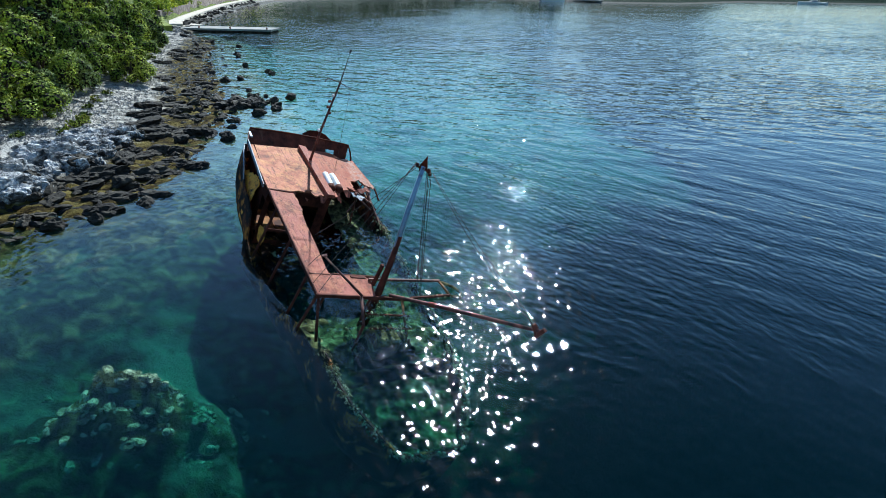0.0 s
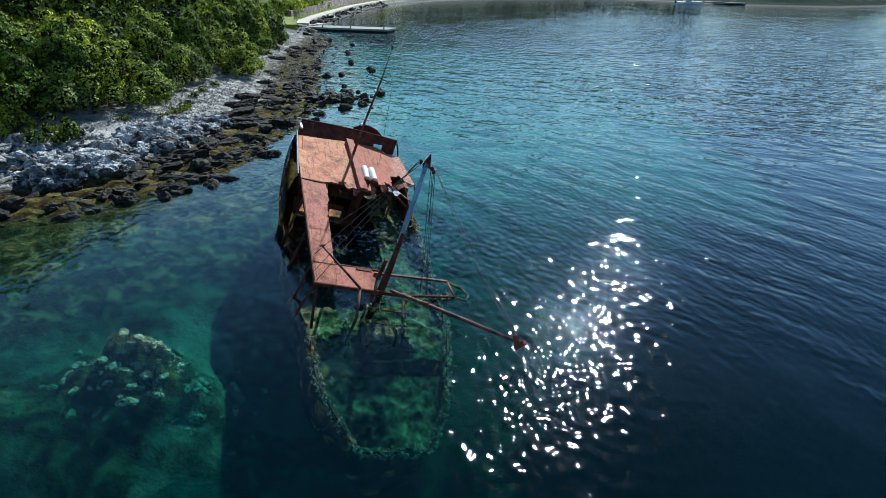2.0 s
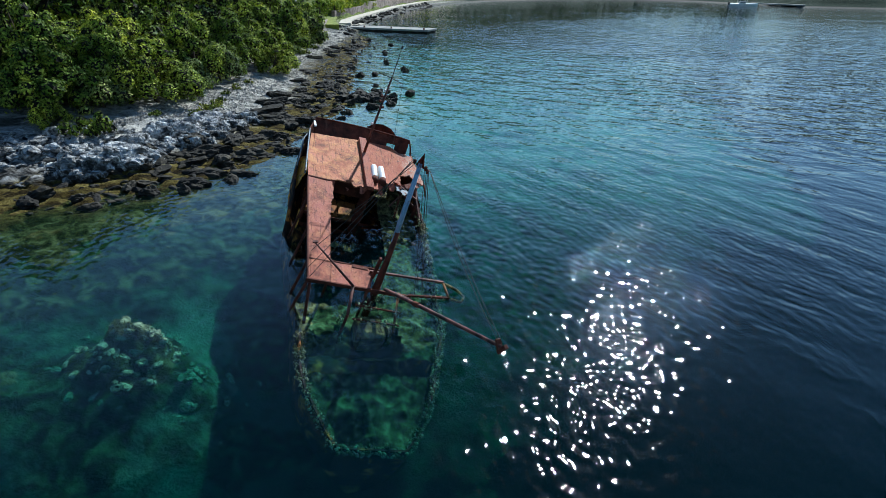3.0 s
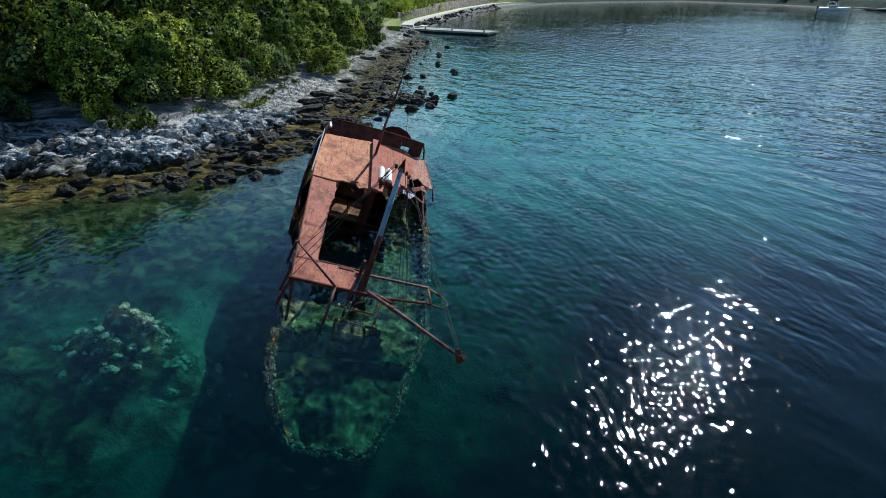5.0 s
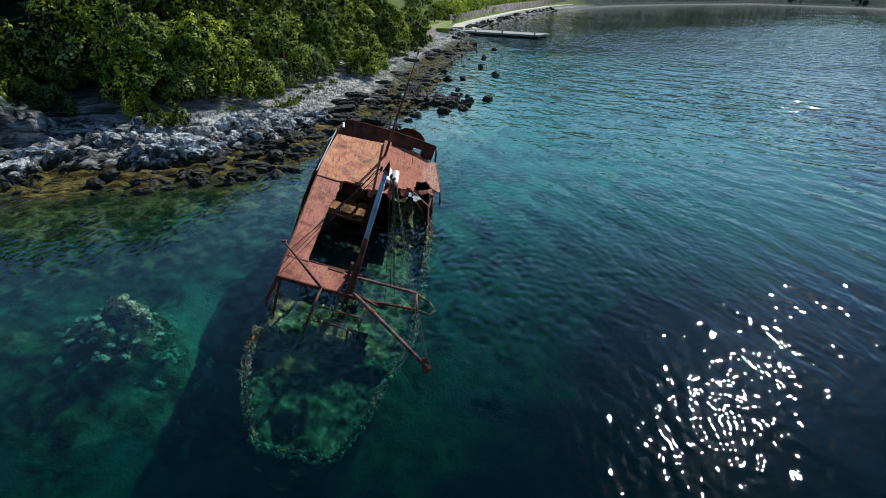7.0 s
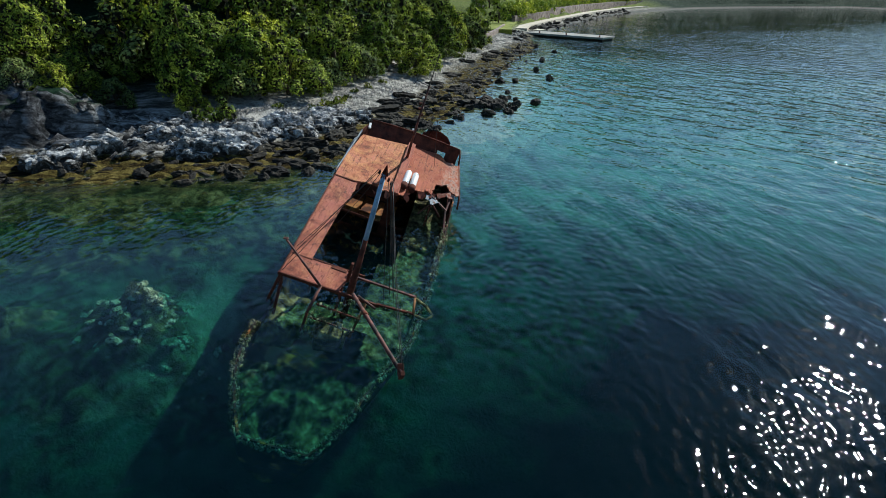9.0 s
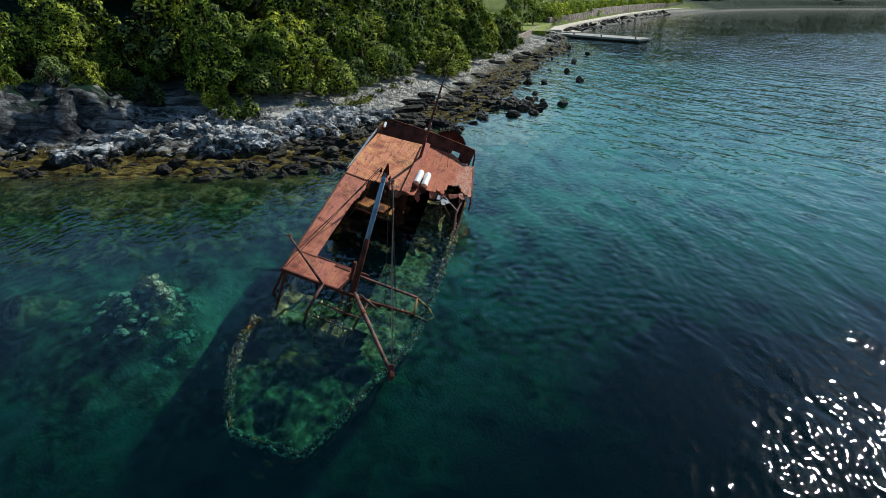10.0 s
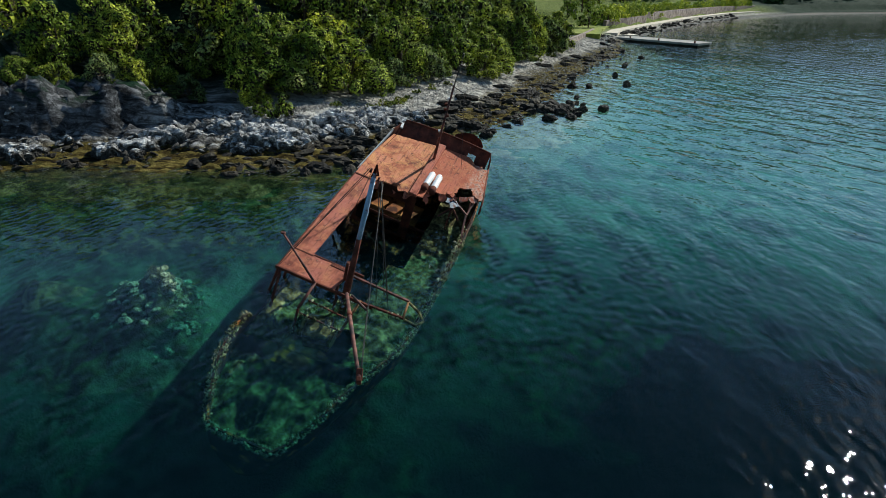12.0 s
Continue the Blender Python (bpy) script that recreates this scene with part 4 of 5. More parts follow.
part("edge_angle", beam_between((5.5, -1.7, 0.02), (5.5, 0.2, 0.02), 0.05, 0.12, 0.01), RUST_DARK, walkway)
# Flat dark plate laid on for the shade in a slot of the walkway
part("edge_bracket", beam_between((5.6, -1.0, 0.075), (5.62, -0.45, 0.075), 0.12, 0.04, 0.01), RUST_DARK, walkway)
part("weld_seam", beam_between((5.55, -2.45, 0.068), (5.55, -1.72, 0.068), 0.05, 0.012, 0.003), RUST_DARK, walkway)
for a, b in (((6.55, -2.45, 0), (6.6, -2.75, -1.5)), ((6.5, -2.4, 0), (7.25, -2.3, -1.3)), ((5.5, -2.45, 0), (5.6, -2.7, -1.6)), ((3.4, -2.4, 0), (3.4, -2.65, -2.2)), ((1.4, -2.4, 0), (1.4, -2.7, -2.4)), ((6.3, -0.4, 0), (6.3, -0.4, -1.6)), ((5.5, -1.6, 0), (5.5, -1.6, -1.6))):
    part("post", tube([a, b], 0.05, 8), RUST_DARK, wreck)

# the gallows fore of the walkway
for a, b, r, mt in (((6.7, -1.05, 0.16), (7.6, -1.15, -0.3), 0.05, RUST_POLE), ((7.6, -1.15, -0.3), (7.7, -1.2, -1.5), 0.05, RUST_DARK), ((7.3, -0.95, -0.1), (7.4, 0.55, -0.05), 0.03, RUST_DARK), ((7.75, -1.0, -0.3), (7.85, 0.5, -0.2), 0.03, RUST_DARK),
                    ((6.6, 0.55, 0.1), (7.9, 0.4, -0.5), 0.045, OLD_WOOD), ((6.5, 0.2, 0.05), (6.95, 0.9, 0.2), 0.045, RUST_POLE)):
    part("gallows_bar", tube([a, b], r, 8), mt, wreck)
part("spar", tube([(6.26, -2.57, 1.25), (6.75, -1.05, 0.18)], [0.03, 0.045], 8), RUST_POLE, wreck, "thin rusted pole leaning over the walkway")
part("spar_tip", box(pose(6.26, -2.57, 1.27, 20, 10, 0), 0.08, 0.16, 0.05, 0.01), RUST_POLE, wreck)
part("outrigger_beam", beam_between((5.75, -0.4, 0.12), (6.25, 2.07, 0.62), 0.075, 0.08, 0.012), RUST_POLE, wreck, "beam reaching out over the water")
part("outrigger_beam", beam_between((6.62, 0.9, 0.08), (6.98, 2.15, 0.58), 0.075, 0.075, 0.012), RUST_DARK, wreck)
part("cross_bar", tube([(6.25, 2.05, 0.60), (6.98, 2.12, 0.58)], 0.04, 8), OLD_WOOD, wreck)
part("weed_loop", tube([(6.3, 2.1, 0.6), (6.5, 2.5, 0.6), (6.75, 2.75, 0.55), (7.0, 2.6, 0.5), (7.0, 2.2, 0.55)], 0.05, 8), ALGAE, wreck, "rope loop grown over with weed")

# derrick post, its head and the boom
derrick = part("derrick_post", tube([(6.18, -0.1, -1.5), (6.18, -0.1, 0.0), (6.1, -0.1, 1.0), (6.0, -0.12, 2.1)], [0.13, 0.13, 0.10, 0.08], 10), RUST_DARK, wreck, "rusted derrick post with a pale blue upper pole")
part("blue_pole", tube([(6.03, -0.12, 1.7), (5.85, -0.15, 3.0), (5.68, -0.18, 4.5)], [0.085, 0.085, 0.07], 10), BLUE_PAINT, derrick, "pale blue painted upper pole")
part("bracket", box(pose(6.0, -0.3, 0.5, 0, 3, 0), 0.12, 0.1, 0.9, 0.02), RUST_DARK, derrick)
head = bmesh.new()
for pts in (((5.57, -0.28, 4.38), (5.8, -0.06, 4.4), (5.65, -0.18, 4.86)), ((5.56, -0.06, 4.38), (5.8, -0.26, 4.38), (5.65, -0.16, 4.82))):
    hv = [head.verts.new(p) for p in pts]
    head.faces.new(hv)
bmesh.ops.solidify(head, geom=head.faces[:], thickness=0.06)
part("head_plates", head, RUST_DARK, derrick, "dark triangular head plates")
for x, y, z in ((5.57, -0.34, 4.46), (5.76, 0.0, 4.42), (5.7, 0.12, 4.3), (5.62, -0.2, 4.38)):
    bm = bmesh.new()
    bmesh.ops.create_cone(bm, cap_ends=True, segments=14, radius1=0.075, radius2=0.075, depth=0.06, matrix=pose(x, y, z, 80, 20, 0))
    bmesh.ops.bevel(bm, geom=bm.edges[:], offset=0.012, segments=1, affect="EDGES")
    part("pulley", bm, RUST_DARK, derrick)
boom = part("boom", tube([(6.6, 0.05, 0.15), (8.2, 0.75, 1.05), (11.0, 2.05, 2.55)], [0.06, 0.066, 0.05], 10), RUST_POLE, wreck, "long rusted cargo boom over the bow")
part("boom_fitting", box(pose(11.02, 2.06, 2.5, 10, 20, 25), 0.12, 0.12, 0.42, 0.02), RUST_DARK, boom)
part("boom_fitting", box(pose(10.85, 2.0, 2.5, 10, 40, 25), 0.3, 0.16, 0.08, 0.02), RUST_DARK, boom)
part("boom_collar", tube([(7.9, 0.62, 0.88), (8.1, 0.71, 0.99)], 0.085, 10), RUST_DARK, boom)

for a, b, d in (((5.55, -0.4, 4.5), (6.55, -2.45, 0.1), 0.04), ((5.52, -0.38, 4.52), (6.1, -2.5, 0.1), 0.05), ((5.55, -0.36, 4.45), (5.2, -2.4, 0.1), 0.05), ((5.6, -0.3, 4.45), (3.2, -1.5, 0.05), 0.10),
                ((5.75, 0.1, 4.35), (6.2, 1.2, 0.3), 0.0), ((5.7, 0.05, 4.35), (6.3, 1.35, 0.3), 0.0), ((5.7, 0.0, 4.35), (6.6, 1.1, 0.15), 0.0), ((5.8, 0.1, 4.4), (6.4, 1.6, -0.4), 0.0),
                ((5.8, 0.15, 4.4), (10.9, 2.05, 2.6), 0.12), ((5.82, 0.18, 4.35), (10.75, 1.98, 2.55), 0.2)):
    part("cable", tube(sag(a, b, d), 0.010, 5), CABLE, wreck)

# aft mast on the roof
mast = part("aft_mast", tube([(-2.62, 0.03, 0.1), (-2.54, 0.0, 1.7), (-2.3, 0.0, 4.05)], [0.065, 0.055, 0.04], 8), RUST_POLE, wreck, "thin leaning rusted mast on the deckhouse roof")
part("antenna", tube([(-2.3, 0.0, 3.95), (-2.38, 0.0, 5.35)], [0.022, 0.012], 6), CABLE, mast)
part("antenna_tip", box(pose(-2.38, 0.0, 5.32), 0.06, 0.06, 0.16, 0.01), CABLE, mast)
part("yard", tube([(-2.35, -0.62, 3.85), (-2.33, -0.55, 4.05), (-2.3, 0.0, 4.0), (-2.28, 0.5, 3.9)], 0.018, 6), CABLE, mast)
for z, y, mt in ((1.72, -0.08, WHITE), (2.85, -0.09, RUST_DARK), (3.1, -0.12, RUST_DARK), (3.4, -0.06, WHITE), (2.6, 0.06, RUST_DARK)):
    part("cleat", box(pose(-2.54 + 0.1 * max(0, z - 1.7), y, z, 10, 20, 30), 0.09, 0.13, 0.09, 0.015), mt, mast)
part("stay", tube([(-2.28, 0.5, 3.9), (-2.75, 1.35, 0.1)], 0.008, 5), CABLE, mast)

# inside and under the roof edge
for x0, x1, y0, y1 in ((-2.3, -0.9, -2.1, -1.28), (-2.3, -0.92, -1.24, -0.55), (-2.3, -0.85, -0.5, 0.35)):
    part("floor_board", box(pose((x0 + x1) / 2, (y0 + y1) / 2, -2.42, 0, 0, 1), x1 - x0, y1 - y0, 0.06, 0.008), BOARD, wreck, "brown board of the deckhouse floor")
part("board_beam", beam_between((-0.86, -2.2, -2.46), (-0.82, 1.0, -2.5), 0.1, 0.14, 0.01), RUST_DARK, wreck)
fr_ = random.Random(77)
for x, y, w, drop, turn in ((0.2, -0.15, 0.34, 50, 0), (0.0, -0.75, 0.3, 70, 10), (-0.1, 0.55, 0.3, 35, 25), (-0.6, 1.15, 0.36, 30, 20), (-0.75, 1.6, 0.42, 40, -10), (-0.95, 2.0, 0.4, 25, 15), (-1.25, 2.35, 0.45, 20, 40), (-1.0, 1.35, 0.26, -18, 10), (0.3, -1.55, 0.3, 55, 5)):
    bm = ragged_plate([(0, -w / 2, 0), (0.16 + 0.2 * fr_.random(), -w * 0.4, 1), (0.2 + 0.25 * fr_.random(), w * 0.1, 1), (0.1 + 0.15 * fr_.random(), w * 0.5, 1), (-0.05, w / 2, 0)], 0.05, 0.02, 0.12, fr_.randrange(99), 0.06)
    bmesh.ops.transform(bm, matrix=pose(x - 0.06, y, 0.05, fr_.uniform(-12, 12), drop, turn), verts=bm.verts[:])
    part("torn_flap", bm, RUST_WALK, deckhouse_roof)
# Solid dark bar over the joint, standing in for the shade in the gap
part("roof_gap", beam_between((0.3, -2.5, 0.07), (0.28, -1.6, 0.07), 0.07, 0.03, 0.004), RUST_DARK, deckhouse_roof)
for a, b, w in (((-1.5, 2.5, -0.02), (-0.35, 2.42, -0.35), 0.07), ((-0.7, 1.6, 0.0), (-0.4, 2.45, -0.3), 0.06), ((-0.35, 2.4, -0.3), (0.6, 2.6, -0.75), 0.08), ((-2.0, 2.6, -0.05), (-1.2, 1.9, -0.35), 0.06), ((-0.9, 2.0, -0.1), (-0.2, 1.3, -0.8), 0.05)):
    part("torn_frame", beam_between(a, b, w, w * 1.2, 0.008), RUST_POLE, wreck)
for a, b in (((-0.7, 1.7, 0.0), (-0.3, 1.75, -1.7)), ((-1.4, 2.35, 0), (-0.3, 2.45, -0.45)), ((-0.6, 1.5, -0.05), (0.1, 2.2, -0.35))):
    part("stanchion", tube([a, b], 0.045, 8), RUST_DARK, wreck)

for i in range(9):
    x = -0.6 + 0.75 * i
    y = centre(x) + table(x, HALF) - 0.1
    part("rib", beam_between((x, y, rim_port(x) + 0.02), (x, y - 0.06, -1.7), 0.07, 0.1, 0.01, up=(1, 0, 0)), RUST_DARK, hull)
part("torn_sheet", ragged_plate([(-0.7, 1.35, 1), (-0.4, 1.4, 1), (-0.2, 1.75, 1), (-0.45, 2.0, 1), (-0.8, 1.75, 1)], 0.08, 0.02, 0.15, 33, 0.12), GREY_PAINT, wreck, "crumpled pale sheet hanging at the roof edge")
part("port_plate", wall_plate((-3.9, 2.36), (-0.3, 2.66), -1.5, -0.45, 0.04, ((0.9, 1.5, -1.6, -1.0), (2.4, 2.8, -1.6, -0.9)), 0.5, 17), RUST_POLE, wreck, "rusted side plate with torn lower edge")
winch = part("winch", box(pose(7.7, -0.3, -0.9, 6, 8, 12), 0.9, 0.9, 0.8, 0.12), ALGAE, wreck, "winch block under a coat of weed")
for y in (-0.75, 0.25):
    bm = bmesh.new()
    bmesh.ops.create_cone(bm, cap_ends=True, segments=16, radius1=0.32, radius2=0.32, depth=0.12, matrix=pose(7.9, y, -0.7, 90, 0, 0))
    part("winch_drum", bm, ALGAE, winch)

def crusted(a, b, n, spread, seed):
    """Lumps of shell and weed clinging along a bar from a to b."""
    bm = bmesh.new()
    r = random.Random(seed)
    a, b = Vector(a), Vector(b)
    for i in range(n):
        c = a.lerp(b, r.random()) + Vector((r.gauss(0, 1), r.gauss(0, 1), r.gauss(0, 1))) * spread
        k = 0.015 + 0.04 * r.random() ** 2
        bmesh.ops.create_icosphere(bm, subdivisions=1, radius=1.0, matrix=pose(*c, 360 * r.random(), 360 * r.random(), 0) @ Matrix.Diagonal((k * 1.4, k, k * 0.8, 1)))
    return bm


for a, b, n, sp, sd in (((6.6, -1.0, -1.3), (8.0, -1.2, -1.2), 90, 0.06, 1), ((7.3, -0.95, -0.12), (7.4, 0.55, -0.07), 40, 0.03, 2), ((7.75, -1.0, -0.3), (7.85, 0.5, -0.2), 40, 0.03, 3), ((6.6, 0.9, 0.05), (6.98, 2.15, 0.55), 40, 0.035, 4), ((6.3, 0.1, -0.3), (6.3, -0.3, -1.3), 60, 0.08, 5), ((-0.7, 1.7, -0.2), (-0.3, 1.75, -1.6), 60, 0.06, 6), ((0.0, 2.55, -0.7), (3.5, 2.6, -0.75), 120, 0.06, 7)):
    tagged(part("shell_lumps", crusted(a, b, n, sp, sd), RIM, wreck, "clinging shells and dried weed"), kind="stuff")

# two white cylinders on the roof
def gas_bottle():
    ob = thing("cylinder_bottle", "white painted cylinder bottle lying on the rusted roof", "gas bottle", group="bottles on the roof")
    prof = [(0.0, 0.02), (0.04, 0.09), (0.12, 0.135), (0.2, 0.145), (1.0, 0.145), (1.1, 0.13), (1.18, 0.06)]
    part("bottle_body", tube([(x, 0, 0) for x, r in prof], [r for x, r in prof], 16), WHITE, ob)
    part("bottle_collar", tube([(0.98, 0, 0), (1.0, 0, 0), (1.22, 0, 0), (1.3, 0, 0)], [0.13, 0.152, 0.152, 0.11], 16), RUST_DARK, ob, "dark collar at the neck")
    return ob


bottle = gas_bottle()
BOTTLE = SHIP @ pose(-1.6, 0.36, 0.23, 0, 3, -1)
bottle.matrix_basis = BOTTLE
copy_thing(bottle, SHIP @ pose(-1.62, 0.68, 0.22, 0, 3, 1))


# ---------------------------------------------------------------- jetty, path and walls
jetty = thing("jetty", "low grey concrete jetty reaching into the bay", "jetty", pose(0, 0, 0))
A, B = Vector((-52, 117.0, 0)), Vector((-32.3, 116.0, 0))
jd = (B - A).normalized()
part("jetty_slab", beam_between(A + Vector((0, 0, 0.45)), B + Vector((0, 0, 0.45)), 5.0, 0.35, 0.05), CONCRETE, jetty)
part("jetty_body", beam_between(A + Vector((0, 0.0, -0.9)), B + Vector((0, 0, -0.9)) - jd * 0.25, 4.5, 2.3, 0.05), ROCK_DARK, jetty, "dark weed-stained jetty foot")
for t in (0.3, 0.6, 0.95):
    q = A.lerp(B, t)
    part("bollard", tube([(q.x, q.y - 2.2, 0.6), (q.x, q.y - 2.2, 0.95)], [0.12, 0.16], 10), RUST_DARK, jetty)


def strip(name, pts, width, thick, lift, material, **tags):
    bm = bmesh.new()
    left, right = [], []
    for i, p in enumerate(pts):
        a, b = Vector(pts[max(i - 1, 0)]), Vector(pts[min(i + 1, len(pts) - 1)])
        n = Vector((-(b - a).y, (b - a).x, 0)).normalized() * width / 2
        c = Vector(p) + Vector((0, 0, lift))
        left.append((bm.verts.new(c + n), bm.verts.new(c + n - Vector((0, 0, thick)))))
        right.append((bm.verts.new(c - n), bm.verts.new(c - n - Vector((0, 0, thick)))))
    for i in range(len(pts) - 1):
        bm.faces.new((right[i][0], right[i + 1][0], left[i + 1][0], left[i][0]))
        bm.faces.new((left[i][0], left[i + 1][0], left[i + 1][1], left[i][1]))
        bm.faces.new((right[i + 1][0], right[i][0], right[i][1], right[i + 1][1]))
    bm.faces.new((left[0][0], left[0][1], right[0][1], right[0][0]))
    bm.faces.new((left[-1][1], left[-1][0], right[-1][0], right[-1][1]))
    return tagged(mesh_object(name, bm, material), **tags)


PATH = [(-50.5, 115, 1.25), (-53.5, 122, 1.35), (-57.0, 136, 1.35), (-60.3, 151, 1.35), (-67.5, 188, 1.4), (-72.0, 225, 1.4), (-72, 256, 1.4), (-90, 282, 1.6)]
strip("footpath", PATH, 2.4, 1.2, 0.0, PATH_MAT, label="pale concrete path along the shore", category="path", kind="structure")
strip("jetty_apron", [(-55, 121, 0.8), (-49.5, 117.5, 0.8)], 7.0, 1.2, 0.0, PATH_MAT, label="pale concrete apron at the jetty", category="pavement", kind="structure")
strip("retaining_wall", [(-57.6, 124, 2.9), (-60.0, 138, 3.0), (-62.6, 151, 3.0)], 0.7, 3.0, 0.0, WALL_STONE, label="brown stone retaining wall beside the path", category="wall", kind="structure")
strip("retaining_wall", [(-64.0, 153, 3.5), (-69.8, 188, 3.5), (-74.3, 225, 3.4), (-75, 258, 3.2)], 0.7, 3.5, 0.0, WALL_STONE, label="brown stone retaining wall beside the path", category="wall", kind="structure")
strip("garden_wall", [(-43.5, 90, 1.9), (-48.0, 101, 1.9), (-54.0, 114, 1.9)], 0.5, 1.6, 0.0, WALL_STONE, label="low grey stone garden wall", category="wall", kind="structure")
strip("garden_wall", [(-70, 131, 4.4), (-84, 150, 5.4), (-100, 168, 6.5)], 0.6, 4.0, 0.0, WALL_STONE, label="tall brown stone garden wall", category="wall", kind="structure")


LAWN = surface("lawn_grass", [(0.35, (0.1, 0.13, 0.02)), (0.5, (0.2, 0.23, 0.035)), (0.65, (0.3, 0.31, 0.06))], 0.6, 0.95, 0.0, 0.8, 0.1, 5, world_space=True)
strip("lawn", [(-49.5, 103, 1.75), (-55.5, 113.5, 1.75), (-60.5, 124.5, 1.8)], 6.5, 1.2, 0.0, LAWN, label="sunlit yellow-green lawn behind the jetty", category="lawn", kind="structure")


def motor_boat(m, length, label):
    """A small open motor boat: hull, deck, windscreen frame, outboard."""
    ob = thing("motor_boat", label, "boat", m)
    bm = bmesh.new()
    rings = []
    for i in range(11):
        t = i / 10
        w = 0.17 * length * (1 - max(0, t - 0.45) ** 2 * 3.2)
        k = 0.5 + 0.25 * t * t
        rings.append([bm.verts.new((length * (t - 0.5), y, z)) for y, z in ((-w, k + 0.4), (-w * 0.85, 0.0), (0, -0.35 + 0.3 * t * t), (w * 0.85, 0.0), (w, k + 0.4))])
    for a, b in zip(rings, rings[1:]):
        for q in range(4):
            bm.faces.new((a[q], a[q + 1], b[q + 1], b[q]))
        bm.faces.new((a[0], b[0], b[4], a[4]))
    bm.faces.new(rings[0])
    bm.faces.new(rings[-1][::-1])
    bmesh.ops.recalc_face_normals(bm, faces=bm.faces[:])
    part("hull", bm, WHITE, ob)
    part("console", box(pose(-0.05 * length, 0, 1.35), 0.2 * length, 0.16 * length, 0.9, 0.12), GREY_PAINT, ob)
    fr = bmesh.new()
    for y in (-0.1 * length, 0.1 * length):
        tube_into(fr, [(-0.2 * length, y, 0.8), (-0.18 * length, y, 3.0), (0.04 * length, y, 3.0), (0.08 * length, y, 1.0)], 0.1, 6)
    tube_into(fr, [(-0.18 * length, -0.1 * length, 3.0), (-0.18 * length, 0.1 * length, 3.0)], 0.1, 6)
    part("canopy_frame", fr, WHITE, ob)
    part("outboard", box(pose(-0.53 * length, 0, 0.9, 0, 8, 0), 0.6, 0.6, 1.3, 0.12), CABLE, ob, "dark outboard motor")
    return ob


motor_boat(pose(50.5, 302, 0.05, 0, 0, 12), 12, "white motor boat at anchor on the bay")
motor_boat(pose(192, 332, 0.05, 0, 0, 170), 14, "cream motor boat at anchor far across the bay")
pier = thing("far_pier", "low pale pier on the far shore", "pier", pose(0, 0, 0))
part("pier_slab", beam_between((74, 302, 0.7), (56, 318, 0.7), 3.0, 0.5, 0.05), CONCRETE, pier)


# ---------------------------------------------------------------- rocks
def rock_mesh(name, seed, material, sharp=0.5, sub=3):
    bm = bmesh.new()
    bmesh.ops.create_icosphere(bm, subdivisions=sub, radius=1.0)
    off = Vector((seed * 3.7, seed * 1.3, seed * 7.1))
    r = random.Random(seed)
    planes = [(Vector((r.gauss(0, 1), r.gauss(0, 1), r.gauss(0, 1))).normalized(), r.uniform(0.62, 1.05)) for _ in range(16)]
    for v in bm.verts:
        d = v.co.normalized()
        reach = min([h / d.dot(n) for n, h in planes if d.dot(n) > 0.15] + [1.25])
        reach += 0.12 * noise.noise(d * 3 + off) + sharp * 0.3 * abs(noise.noise(d * 2.4 + off)) - 0.34 * abs(noise.noise(d * 4.5 + off)) + 0.16 * noise.noise(d * 9 + off)
        v.co = Vector((d.x * reach * 1.2, d.y * reach * 0.9, d.z * reach * 0.75))
    me = bpy.data.meshes.new(name)
    bm.to_mesh(me)
    bm.free()
    me.materials.append(material)
    return me


ROCK_W = [rock_mesh("rock", s, ROCK_WHITE) for s in range(1, 6)]
ROCK_D = [rock_mesh("rock", s, ROCK_DARK) for s in range(6, 11)]


def ground_at(x, y):
    d = float(shore_distance(x, y)[0])
    return height(x, y, d), d


def put_rock(me, x, y, z, s, label, group, r):
    ob = new("rock", me)
    ob.matrix_basis = pose(x, y, z, r.uniform(-20, 20), r.uniform(-20, 20), r.uniform(0, 360)) @ Matrix.Diagonal((s * r.uniform(0.8, 1.3), s * r.uniform(0.8, 1.2), s * r.uniform(0.7, 1.1), 1))
    return tagged(ob, label, "rock", group)


def along(u):
    """A place on the waterline, u metres past (-27.6, 11.4), and its inland direction."""
    pts = SHORE[2:22]
    u += 12.6
    for a, b in zip(pts, pts[1:]):
        ln = math.hypot(b[0] - a[0], b[1] - a[1])
        if u <= ln:
            t = u / ln
            return a[0] + (b[0] - a[0]) * t, a[1] + (b[1] - a[1]) * t, -(b[1] - a[1]) / ln, (b[0] - a[0]) / ln
        u -= ln
    return b[0], b[1], -1.0, 0.0


rr = random.Random(12)
rubble_v, rubble_f = [], []


def add_rubble(x, y, z, s, r):
    """One small broken stone into the joined rubble."""
    base = len(rubble_v)
    k, turn = r.randrange(len(ROCK_L)), Euler((r.uniform(-0.4, 0.4), r.uniform(-0.4, 0.4), r.uniform(0, 6.28))).to_matrix()
    for v in ROCK_L[k].vertices:
        q = turn @ Vector((v.co.x * 1.35, v.co.y * 0.9, v.co.z * 0.7)) * s
        rubble_v.append((x + q.x, y + q.y, z + q.z))
    rubble_f.extend(tuple(base + i for i in p.vertices) for p in ROCK_L[k].polygons)


